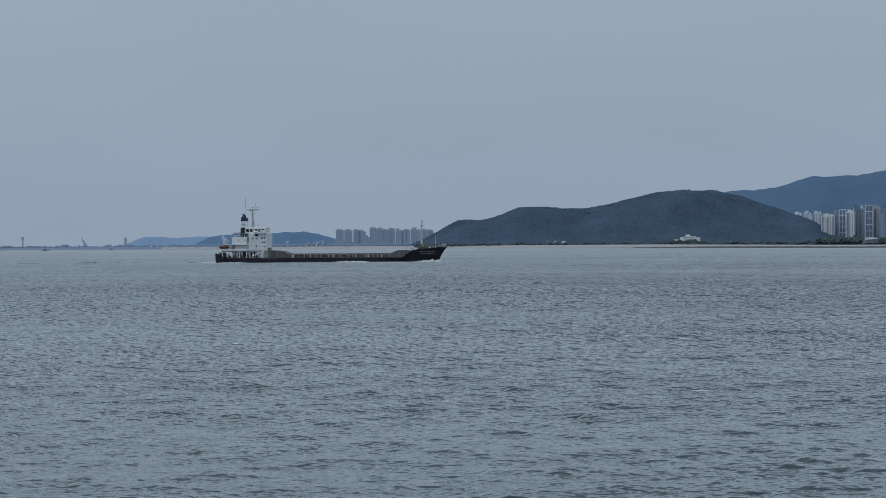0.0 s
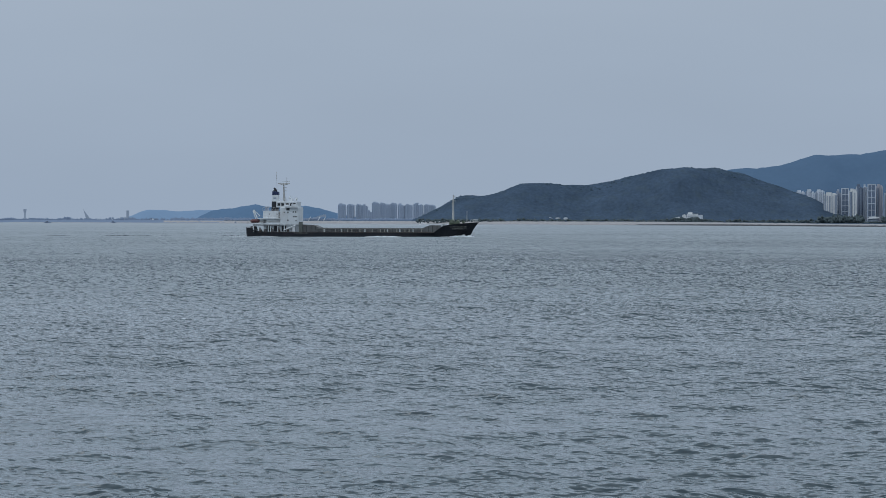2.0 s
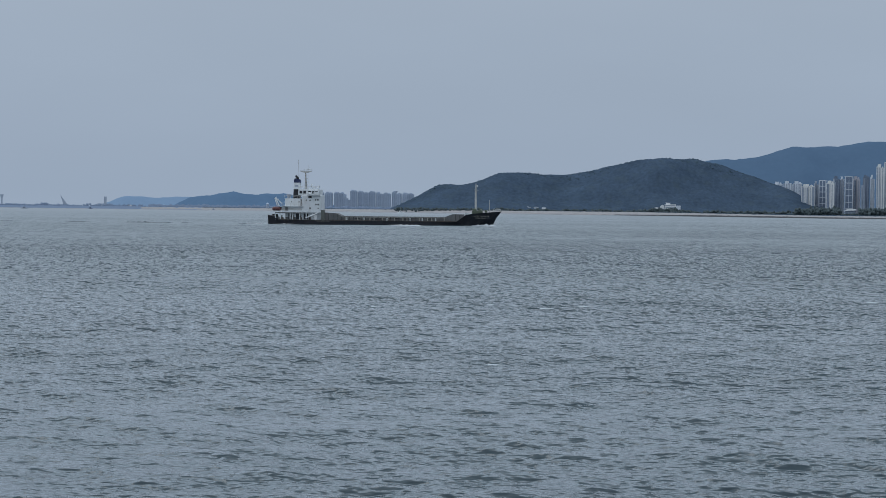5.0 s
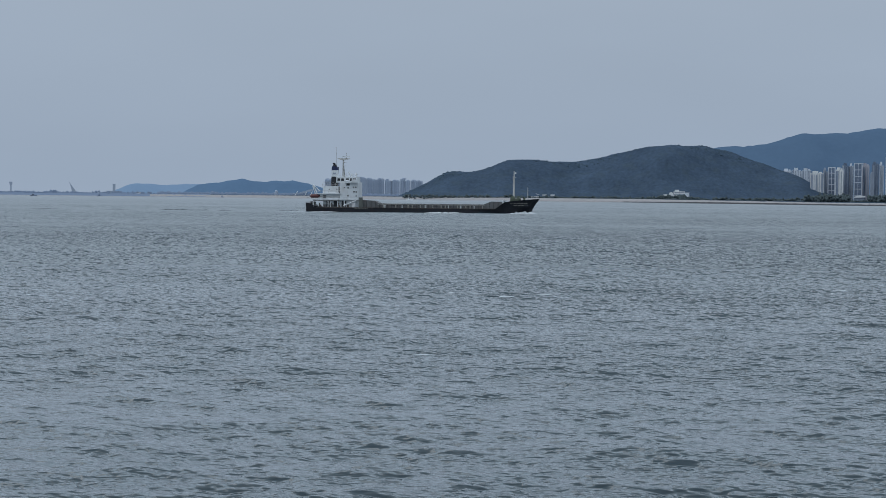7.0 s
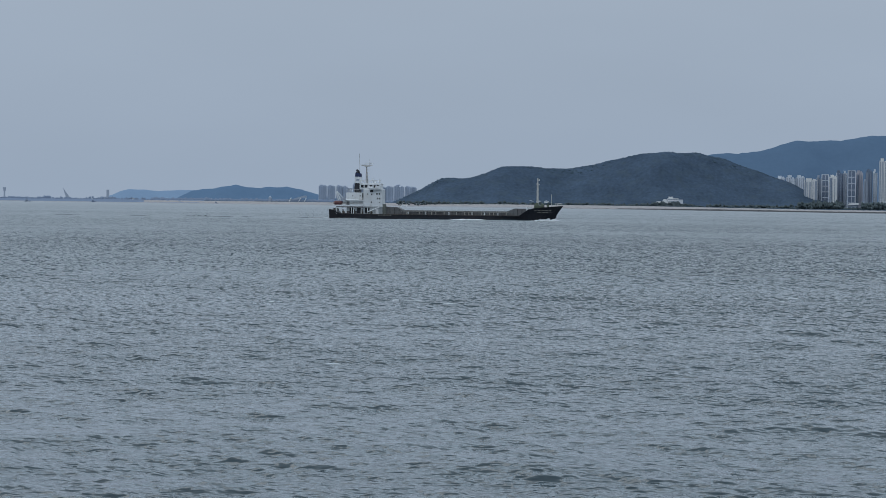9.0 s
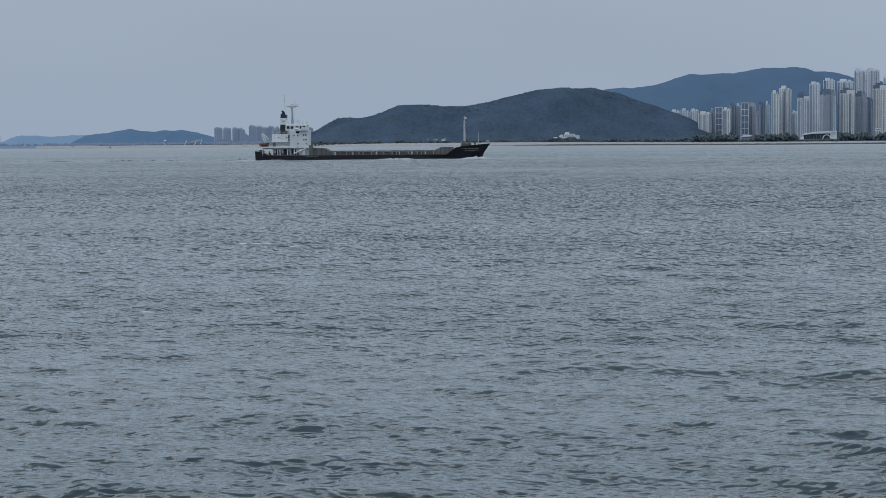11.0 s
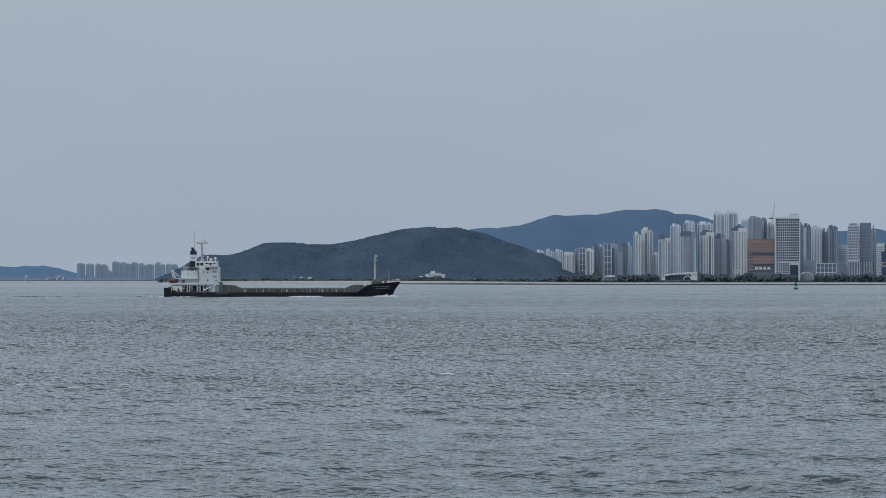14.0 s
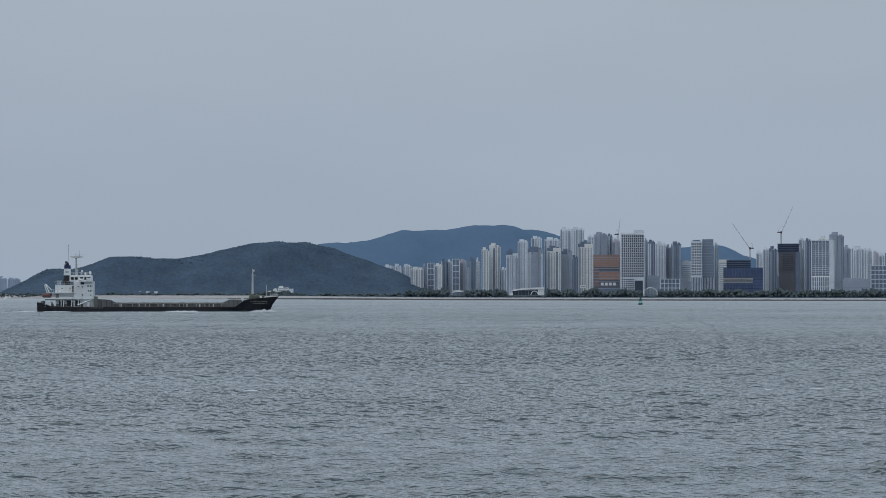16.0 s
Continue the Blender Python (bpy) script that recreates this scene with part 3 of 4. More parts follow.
def office_tower(bearing, w, top, dist):
    t = thing("office_tower", spot(bearing, dist, BASE, 3), "white office tower with a grid of dark windows", "office tower")
    h = top - BASE
    part("wall", box(B(), -w / 2, w / 2, 0, 26, 0, h - 4), PALE, t)
    part("roof", box(B(), w * 0.05, w / 2 - 1, 3, 22, h - 4.5, h + 3), PALE, t)
    part("parapet", box(B(), -w / 2 - 0.3, w / 2 + 0.3, -0.4, 1.2, h - 5, h - 3), WHITE, t)
    pane_grid("window", t, -w / 2 + 1, w / 2 - 1, 36, h - 6, 11, 17, 0.7, -0.02, OFFICE_PANE)
    pane_grid("window", t, -w / 2 + 1, w / 2 - 19, 3, 34, 6, 8, 0.66, -0.02, OFFICE_PANE)
    part("lobby_glass", box(B(), w / 2 - 18, w / 2 - 3, -0.5, 0.1, 0, 30), OFFICE_PANE, t, "tall dark glazed lower storeys")


def netted_building(bearing, w, top, dist):
    t = thing("building_site", spot(bearing, dist, BASE), "unfinished building wrapped in orange netting", "building site")
    h = top - BASE
    part("core", box(B(), -w / 2 + 1, w / 2 - 1, 0.8, 24, 0, h - 1), CONCRETE, t)
    part("netting", box(B(), -w / 2, w / 2, -0.2, 25, h - 24, h), ORANGE_NET, t)
    part("netting", box(B(), -w / 2 + 11, w / 2 - 1, -0.2, 6, h - 47, h - 32), ORANGE_NET, t)
    part("netting", box(B(), -w / 2, -w / 2 + 10.5, -0.1, 6, h - 60, h - 25), paint("brown_netting", (0.22, 0.17, 0.17), 0.9, 0.2, 0.1), t)
    for k in range(9):
        part("floor_slab", box(B(), -w / 2, w / 2, -0.6, 0.6, h - 26.5 - 6.2 * k, h - 25.5 - 6.2 * k), GREY, t)
    for k in range(6):
        part("scaffold_deck", box(B(), -w / 2 - 0.4, w / 2 + 0.4, -0.7, -0.3, h - 4.2 * k - 1.2, h - 4.2 * k - 0.6), GREY, t)
    part("podium", box(B(), -w / 2 - 3, w / 2 + 3, -3, 0.4, 0, 15), SLATE, t)
    for k in range(4):
        part("opening", box(B(), -w / 2 + 14 + 7.5 * k, -w / 2 + 19 + 7.5 * k, -0.5, 0.9, h - 58, h - 52.5), WHITE, t, "white boarded bay")


def low_block(bearing, w, top, dist, material):
    t = thing("low_building", spot(bearing, dist, BASE), "low plain building behind the shore trees", "building")
    h = top - BASE
    part("wall", box(B(), -w / 2, w / 2, 0, 16, 0, h - 1.5), material, t)
    part("roof", box(B(), -w / 2 + 2, w / 2 - w * 0.3, 2, 12, h - 1.6, h), GREY, t)
    for k in range(max(1, int((h - 8) / 4))):
        part("window_band", box(B(), -w / 2 + 1, w / 2 - 1, -0.2, 0.1, 4 + 4 * k, 5.8 + 4 * k), PANE, t)


def framed_low(bearing, w, top, dist):
    t = thing("office_block", spot(bearing, dist, BASE), "low office block of white frames and dark glass", "office block")
    h = top - BASE
    part("wall", box(B(), -w / 2, w / 2, 0, 18, 0, h), SLATE, t)
    rows, cols = max(3, int(h / 8)), max(4, int(w / 6))
    for k in range(rows + 1):
        part("frame_beam", box(B(), -w / 2, w / 2, -0.7, 0.1, h * k / rows - 0.6, h * k / rows + 0.6), PALE, t)
    for k in range(cols + 1):
        x = -w / 2 + (w - 1.2) * k / cols
        part("frame_post", box(B(), x, x + 1.2, -0.55, 0.08, 0, h), PALE, t)


def column_tower(bearing, w, top, dist, windows):
    t = thing("office_tower", spot(bearing, dist, BASE), "office tower with white upper storeys over dark columns" if windows else "blue-grey glass office tower beside a white one", "office tower")
    h = top - BASE
    part("wall", box(B(), -w / 2, w / 2, 0, 22, 36, h - 1.5), PALE if windows else CURTAIN, t)
    part("lower_wall", box(B(), -w / 2 + 0.3, w / 2 - 0.3, 0.4, 22, 0, 36.5), SLATE, t)
    for k in range(8):
        x = -w / 2 + (w - 1) * k / 7
        part("column", box(B(), x, x + 1.0, -0.2, 0.6, 0, 36), PALE, t)
    if windows:
        pane_grid("window", t, -w / 2 + 0.8, w / 2 - 0.8, 39, h - 4, 6, 12, 0.6, -0.02, OFFICE_PANE)
        part("roof", box(B(), -w / 3, w / 3, 4, 16, h - 1.7, h + 1), SLATE, t)
    else:
        for k in range(14):
            part("floor_band", box(B(), -w / 2, w / 2, -0.15, 0.1, 40 + k * 5, 40.5 + k * 5), GREY, t)


def netted_site(bearing, w, top, dist):
    t = thing("building_site", spot(bearing, dist, BASE), "wide unfinished building wrapped in blue netting", "building site")
    h = top - BASE
    part("core", box(B(), -w / 2 + 1, w / 2 - 1, 0.8, 30, 0, h - 1), CONCRETE, t)
    part("netting", box(B(), -w / 2, w / 2, -0.2, 31, h - 18, h), BLUE_NET, t)
    for k in range(9):
        part("scaffold_deck", box(B(), -w / 2 - 0.3, w / 2 + 0.3, -0.75, -0.35, h - 1.0 - 5.4 * k, h - 0.3 - 5.4 * k), NAVY_NET, t)
    for k in range(14):
        x = -w / 2 + (w - 0.5) * k / 13
        part("scaffold_pole", box(B(), x, x + 0.45, -1.0, -0.7, 0, h + 0.6), CONCRETE, t)
    for k in range(4):
        part("scaffold_deck", box(B(), -w * 0.42 - 0.2, w * 0.19 + 0.2, 0.4, 0.8, h + 2.2 + 3.6 * k, h + 2.8 + 3.6 * k), SLATE, t)
    part("upper_netting", box(B(), -w * 0.42, w * 0.19, 1, 28, h - 0.2, h + 14), NAVY_NET, t)
    part("netting", box(B(), w / 2 - 18, w / 2, -0.25, 30, 0, h - 18.2), BLUE_NET, t)
    part("netting", box(B(), -w / 2, w / 2 - 18.2, -0.2, 3, 0, h - 27), BLUE_NET, t)
    for k in range(4):
        part("floor_slab", box(B(), -w / 2, w / 2 - 18.2, -0.4, 0.7, h - 20 - 2.4 * k, h - 19.2 - 2.4 * k), CREAM, t)
    for k in range(12):
        x = -w / 2 + 1 + (w - 21) * k / 11
        part("column", box(B(), x, x + 0.9, -0.3, 0.7, h - 27, h - 18.2), CONCRETE, t)


def site_tower(bearing, w, top, dist):
    t = thing("building_site", spot(bearing, dist, BASE), "bare concrete tower under construction with navy netting on top", "building site")
    h = top - BASE
    part("core", box(B(), -w / 2 + 1, w / 2 - 1, 1.2, 26, 0, h - 2), CONCRETE, t)
    part("netting", box(B(), -w / 2 - 0.4, w / 2 + 0.4, -0.3, 27, h - 15, h), NAVY_NET, t)
    part("netting", box(B(), w / 2 - 6, w / 2 + 2, -0.2, 20, 4, h - 15.2), SLATE, t)
    for k in range(5):
        part("scaffold_deck", box(B(), -w / 2 - 0.6, w / 2 + 0.6, -0.8, -0.4, h - 1.2 - 3.2 * k, h - 0.7 - 3.2 * k), SLATE, t)
    for k in range(7):
        x = -w / 2 + (w - 6.6) * k / 6
        part("scaffold_pole", box(B(), x, x + 0.5, -0.7, -0.3, 0, h - 15.1), CONCRETE, t)
    for k in range(20):
        part("floor_slab", box(B(), -w / 2, w / 2 - 6.2, -0.2, 1.3, 4 * k, 4 * k + 0.9), paint_once("brown_slab", (0.165, 0.16, 0.185)), t)
    pane_grid("opening", t, -w / 2 + 1, w / 2 - 7, 6, 44, 8, 9, 0.6, 1.15, paint_once("pale_board", (0.21, 0.215, 0.24)), 0.2)
    # black plates on the solid core stand for shade inside open bays
    pane_grid("opening", t, -w / 2 + 8, w / 2 - 9, 48, 80, 4, 8, 0.6, 1.15, DARK, 0.2)


def paint_once(name, color):
    m = bpy.data.materials.get(name)
    return m or paint(name, color, 0.9, 0.2, 0.1)


def glass_tower(bearing, w, top, dist):
    t = thing("office_tower", spot(bearing, dist, BASE, -4), "pale glass office tower with white mullions and column base", "office tower")
    h = top - BASE
    part("wall", box(B(), -w / 2, w / 2 - 7, 0, 28, 0, h - 1), CURTAIN, t)
    part("end_wall", box(B(), w / 2 - 7, w / 2, -0.6, 29, 0, h), PALE, t, "plain white end wall")
    part("cap", box(B(), -w / 2 - 0.4, w / 2 - 7.1, -0.8, 28, h - 2, h), PALE, t)
    part("belt_course", box(B(), -w / 2 - 0.4, w / 2 - 7.1, -0.8, 0.2, 36, 38.5), WHITE, t)
    for k in range(9):
        x = -w / 2 + (w - 8.6) * k / 8
        part("column", box(B(), x, x + 1.5, -0.7, 0.2, 0, 36), PALE, t)
    for k in range(3):
        part("cross_beam", box(B(), -w / 2, w / 2 - 7.2, -0.5, 0.1, 9 + 9 * k, 10.2 + 9 * k), PALE, t)
    for k in range(6):
        x = -w / 2 + (w - 8) * k / 5
        part("mullion", box(B(), x, x + 0.8, -0.45, 0.1, 38.6, h - 2.1), PALE, t)
    for k in range(15):
        part("floor_band", box(B(), -w / 2, w / 2 - 7.2, -0.3, 0.1, 42 + 3.9 * k, 42.6 + 3.9 * k), PALE, t)


apartment(11.84, 18.1, 71.9, 3600, PALE)
apartment(12.16, 18.9, 73.6, 3600, PALE)
apartment(12.47, 17.7, 73.2, 3600, PALE)
apartment(12.82, 24.3, 62.1, 3300, CREAM)
framed_block(13.28, 14.1, 69.5, 3320)
apartment(13.09, 8.2, 69.2, 3340, GREY)
apartment(13.53, 14.0, 69.2, 3300, CREAM)
apartment(13.73, 13.1, 79.0, 3360, SLATE)
apartment(13.92, 7.5, 78.2, 3360, PALE)
framed_block(14.13, 15.6, 77.8, 3340)
apartment(14.38, 12.7, 79.0, 3360, ROSE)
apartment(14.68, 12.7, 81.7, 3360, SLATE)
apartment(14.88, 7.9, 81.7, 3360, PALE)
apartment(14.58, 8.1, 61.2, 3300, GREY)
apartment(15.13, 14.4, 100.9, 3300, CREAM)
apartment(15.44, 21.8, 109.7, 3320, CREAM)
apartment(15.76, 10.4, 61.9, 3320, PALE)
apartment(16.04, 21.7, 94.8, 3250, PALE, True)
apartment(16.41, 20.4, 119.4, 3400, PALE)
apartment(16.75, 21.0, 100.5, 3260, PALE, True)
apartment(16.87, 21.5, 128.0, 3450, PALE)
apartment(16.89, 22.3, 99.9, 3240, GREY, True)
apartment(17.38, 30.9, 126.3, 3480, PALE)
apartment(17.45, 25.4, 102.3, 3260, CREAM, True)
apartment(17.84, 20.6, 145.2, 3440, PALE)
apartment(18.25, 26.9, 144.3, 3420, PALE)
apartment(17.89, 19.7, 96.3, 3280, GREY, True)
apartment(18.16, 12.7, 87.0, 3380, SLATE)
apartment(18.51, 27.5, 110.2, 3260, CREAM, True)
apartment(18.7, 13.0, 130.5, 3460, PALE)
apartment(19.04, 25.4, 132.8, 3380, GREY)
apartment(19.34, 10.1, 130.5, 3400, SLATE)
apartment(19.55, 14.2, 120.0, 3380, ROSE)
netted_building(19.23, 49.6, 82.9, 3180)
office_tower(20.1, 43.4, 124.7, 3150)
apartment(20.56, 5.3, 115.2, 3220, GREY)
apartment(20.73, 14.1, 114.3, 3280, SLATE)
apartment(21.04, 21.1, 111.9, 3320, PALE)
apartment(21.31, 10.2, 107.0, 3330, GREY)
apartment(21.56, 18.8, 111.5, 3310, SLATE)
low_block(21.89, 18.6, 75.5, 3340, PALE)
low_block(20.8, 24.1, 44.1, 3180, GREY)
framed_low(21.35, 35.9, 36.4, 3120)
low_block(21.87, 21.0, 34.7, 3200, GREY)
column_tower(22.23, 20.7, 108.6, 3160, True)
column_tower(22.61, 20.4, 112.4, 3170, False)
apartment(22.89, 6.6, 107.0, 3200, PALE)
low_block(23.14, 20.4, 77.0, 3300, CREAM)
netted_site(23.77, 71.3, 57.6, 3140)
apartment(24.31, 12.1, 92.8, 3300, PALE)
apartment(24.53, 12.0, 99.0, 3280, PALE)
apartment(24.77, 14.7, 100.6, 3260, SLATE)
site_tower(25.25, 37.8, 102.6, 3180)
apartment(25.69, 9.7, 100.4, 3240, GREY)
apartment(25.69, 10.7, 119.8, 3340, PALE)
apartment(25.89, 11.7, 117.2, 3330, SLATE)
glass_tower(26.36, 39.1, 107.9, 3150)
apartment(26.42, 21.0, 122.0, 3360, CREAM)
apartment(26.83, 25.8, 128.0, 3300, GREY)
apartment(27.16, 12.5, 102.8, 3300, GREY)
apartment(27.53, 28.3, 100.0, 3280, PALE)
apartment(27.87, 9.5, 95.9, 3240, PALE)
apartment(28.07, 11.5, 89.7, 3220, ROSE)
apartment(28.27, 10.1, 85.9, 3210, PALE)
apartment(28.48, 14.8, 94.2, 3300, PALE)
apartment(28.79, 20.5, 98.8, 3280, CREAM)
low_block(27.45, 46.9, 37.9, 3120, GREY)
framed_low(28.17, 28.8, 60.3, 3130)
framed_low(28.67, 25.4, 54.1, 3130)
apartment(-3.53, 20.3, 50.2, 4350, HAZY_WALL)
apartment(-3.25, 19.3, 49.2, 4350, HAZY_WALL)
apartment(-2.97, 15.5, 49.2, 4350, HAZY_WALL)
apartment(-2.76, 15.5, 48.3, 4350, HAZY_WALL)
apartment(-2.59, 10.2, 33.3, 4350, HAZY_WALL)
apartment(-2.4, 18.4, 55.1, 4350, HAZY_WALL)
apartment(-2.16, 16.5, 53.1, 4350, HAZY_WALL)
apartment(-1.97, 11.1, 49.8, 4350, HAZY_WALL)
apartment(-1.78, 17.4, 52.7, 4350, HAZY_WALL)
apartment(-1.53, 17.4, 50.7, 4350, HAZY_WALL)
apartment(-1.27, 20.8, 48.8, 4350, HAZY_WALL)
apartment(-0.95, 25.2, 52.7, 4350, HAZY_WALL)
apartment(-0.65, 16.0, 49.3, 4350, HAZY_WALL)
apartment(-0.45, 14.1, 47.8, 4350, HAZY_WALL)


def luffing_crane(bearing, dist, foot, head, reach, tip, label):
    t = thing("tower_crane", spot(bearing, dist, foot), label, "crane", "cranes over the building sites")
    hz = head - foot
    bm = B()
    for sx in (-0.9, 0.9):
        for sy in (-0.9, 0.9):
            rod(bm, (sx, sy, 0), (sx, sy, hz), 0.3, sides=5)
    for k in range(int(hz / 2.2)):
        rod(bm, (-0.9, -0.9, k * 2.2), (0.9, -0.9, k * 2.2 + 2.2), 0.2, sides=4)
        rod(bm, (0.9, 0.9, k * 2.2), (-0.9, 0.9, k * 2.2 + 2.2), 0.2, sides=4)
    part("mast", bm, STEEL, t)
    part("cab", box(B(), -1.8, 1.8, -2, 1, hz, hz + 3), paint_once("crane_red", (0.12, 0.06, 0.055)), t, "dull red slewing cab")
    side = 1 if reach > 0 else -1
    part("counter_jib", box(B(), min(-side * 7, 0), max(-side * 7, 0), -1.2, 1.2, hz + 0.6, hz + 2.4), DARK, t)
    bm = B()
    a, b = Vector((side * 1.5, 0, hz + 1.5)), Vector((reach, 0, tip - foot))
    for o in ((0, -0.7, 0), (0, 0.7, 0), (-side * 0.8, 0, 0.9)):
        rod(bm, a + Vector(o), b + Vector(o) * 0.4, 0.24, 0.16, sides=5)
    for k in range(14):
        rod(bm, a.lerp(b, k / 14) + Vector((0, -0.6, 0)), a.lerp(b, (k + 1) / 14) + Vector((-side * 0.6, 0, 0.7)), 0.13, sides=4)
    part("jib", bm, STEEL, t)
    part("back_stay", rod(rod(B(), (-side * 5, 0, hz + 2), (-side * 3.5, 0, hz + 10), 0.25), (-side * 3.5, 0, hz + 10), a.lerp(b, 0.25), 0.14), STEEL, t)


luffing_crane(25.02, 3182, 102, 122, 22, 171, "tower crane with a raised luffing jib")
luffing_crane(24.00, 3150, 70, 92, -32, 139, "tower crane with a long slanting jib")
luffing_crane(19.61, 3388, 119, 127, 4.5, 158, "tower crane with a steep jib")


def terminal():
    t = thing("shore_hall", spot(16.55, 3030, 5), "low white hall with a sweeping roof over dark glass", "building")
    part("glass_front", box(B(), -26, 19, 0, 14, 0, 10.5), OFFICE_PANE, t)
    part("roof", prism(B(), [(-30, 9.5), (-24, 11.9), (-6, 14.4), (14, 15.4), (30, 15.8), (30, 13.0), (12, 12.8), (-8, 11.6), (-24, 9.2)], -3, 16), WHITE, t)
    part("end_block", box(B(), 19, 30, -1, 15, 0, 13), WHITE, t)
    part("end_wing", prism(B(), [(-33, 0), (-31, 5.5), (-27, 7), (-25, 0)], -2, 10), WHITE, t)
    for k in range(7):
        part("mullion", box(B(), -22 + 6 * k, -21.7 + 6 * k, -0.3, 0.2, 0, 9), GREY, t)
    arch = B()
    for k in range(10):
        a0, a1 = math.pi * k / 10, math.pi * (k + 1) / 10
        rod(arch, (13 - 7 * math.cos(a0), -1.4, 9 * math.sin(a0)), (13 - 7 * math.cos(a1), -1.4, 9 * math.sin(a1)), 0.8, sides=6)
    part("arch", arch, WHITE, t)


def pavilion():
    t = thing("pavilion", spot(14.17, 3035, 8.0), "small white pavilion with a curved roof among trees", "building")
    part("wall", box(B(), -8, 8, 0, 9, 0, 4), GREY, t)
    part("roof", prism(B(), [(-11, 2.4), (-6, 6), (2, 7.4), (11, 6.8), (11, 4.4), (-6, 3.4)], -2, 10), WHITE, t)


def park_arch():
    t = thing("park_arch", spot(20.7, 3062, 8), "white footbridge arch among the shore trees", "arch")
    bm = B()
    for k in range(16):
        a0, a1 = math.pi * k / 16, math.pi * (k + 1) / 16
        rod(bm, (-13 * math.cos(a0), 0, 12.5 * math.sin(a0)), (-13 * math.cos(a1), 0, 12.5 * math.sin(a1)), 0.7, sides=6)
    part("arch", bm, WHITE, t)
    for k in range(9):
        x = -10 + 2.5 * k
        part("hanger", rod(B(), (x, 0, 2), (x, 0, 12.4 * math.sqrt(1 - (x / 13) ** 2)), 0.15, sides=5), WHITE, t)


def stepped_hotel():
    t = thing("white_building", spot(8.18, 3105, 9), "white stepped building at the foot of the hill", "building")
    part("wall", box(B(), -4, 16, 0, 12, 0, 11), WHITE, t)
    part("tower", box(B(), -2, 6, 1, 10, 10.8, 14), WHITE, t)
    part("wing", box(B(), 16, 24.5, 1, 11, 0, 9), PALE, t)
    part("dome", prism(B(), [(-13, 0), (-13, 6), (-11, 9), (-8, 10), (-5, 8.5), (-4.2, 0)], 0, 9), WHITE, t)
    part("low_wing", prism(B(), [(-25, 0), (-25, 4), (-19, 5.6), (-13.2, 5), (-13.2, 0)], 1, 9), WHITE, t)
    for k in range(3):
        part("window_band", box(B(), -3, 15, -0.2, 0.1, 1.8 + 3.2 * k, 3 + 3.2 * k), PANE, t)


def beach_house(bearing, dist, w, z, label):
    t = thing("house", spot(bearing, dist, z), label, "house", "small houses on the shore")
    part("wall", box(B(), -w / 2, w / 2, 0, 7, 0, 3), WHITE, t)
    part("roof", prism(B(), [(-w / 2 - 0.5, 3), (0, 4.6), (w / 2 + 0.5, 3)], -0.5, 7.5), PALE, t)


def watch_tower():
    t = thing("watch_tower", spot(18.43, 3045, 6), "small white lookout tower above the trees", "tower")
    for x in (-3, 3):
        part("leg", rod(B(), (x, 0, 0), (x, 0, 14), 0.35), CONCRETE, t)
    part("cabin", box(B(), -5, 5, -2, 5, 13.8, 18.8), WHITE, t)
    part("window", box(B(), -4, 4, -2.2, -1.9, 15.2, 17), PANE, t)


terminal()
pavilion()
park_arch()
stepped_hotel()
watch_tower()
for bb, ww in ((3.5, 11), (3.78, 9), (4.05, 8)):
    beach_house(bb, 3150, ww, 9, "small white house under the wooded slope")


# ---- far coast ----
def control_tower():
    t = thing("control_tower", spot(-14.01, 4500, 5), "distant slim control tower with a wide head", "tower")
    part("shaft", rod(B(), (0, 0, 0), (0, 0, 22), 2.2, 1.8, 12), FAR_WALL, t)
    part("head", rod(B(), (0, 0, 20), (0, 0, 29), 2.8, 4.4, 12), FAR_WALL, t)


def bridge_pylon():
    t = thing("leaning_pylon", spot(-12.0, 4500, 4), "distant leaning bridge pylon like a sail", "pylon")
    part("mast", prism(B(), [(-11, 31), (-9.5, 29), (9, 3), (13, 0), (-1, 0)], -1.5, 1.5), FAR_WALL, t)


def far_hall():
    t = thing("far_building", spot(-10.68, 4450, 6), "distant blocky building with a tower", "building")
    part("wall", box(B(), -20, 15, 0, 15, 0, 7), FAR_WALL, t)
    part("tower", box(B(), -3.5, 3.5, 1, 10, 6.8, 25), FAR_WALL, t)


def low_bridge():
    t = thing("sea_bridge", pose(-1085, 4130, 0, 0, 0, 14), "distant low bridge on stout piers", "bridge")
    part("deck", box(B(), -160, 160, -6, 6, 5.5, 8.5), FAR_SHORE, t)
    for k in range(7):
        part("pier", box(B(), -150 + 48 * k, -143 + 48 * k, -5, 5, -1, 5.6), FAR_SHORE, t)


def arena():
    t = thing("arena", spot(-4.4, 4290, 5), "distant white slanted-roof hall among trees", "building")
    part("roof", prism(B(), [(-26, 6), (-10, 8), (20, 17), (25, 16), (25, 12), (-8, 4), (-26, 3)], 0, 20), HAZY_WALL, t)
    part("wall", box(B(), -22, 22, 2, 18, 0, 5), FAR_SHORE, t)
    for x in (-20, 4, 18):
        part("strut", rod(B(), (x, -0.5, 0), (x + 6, -0.5, 11), 0.9), WHITE, t)


def silo():
    t = thing("white_silo", spot(-5.3, 4290, 5), "distant white domed silo by the shore", "silo")
    part("drum", rod(B(), (0, 0, 0), (0, 0, 11), 4.2, 4.0, 14), HAZY_WALL, t)
    part("dome", rod(B(), (0, 0, 11), (0, 0, 14), 4.0, 1.2, 14), HAZY_WALL, t)


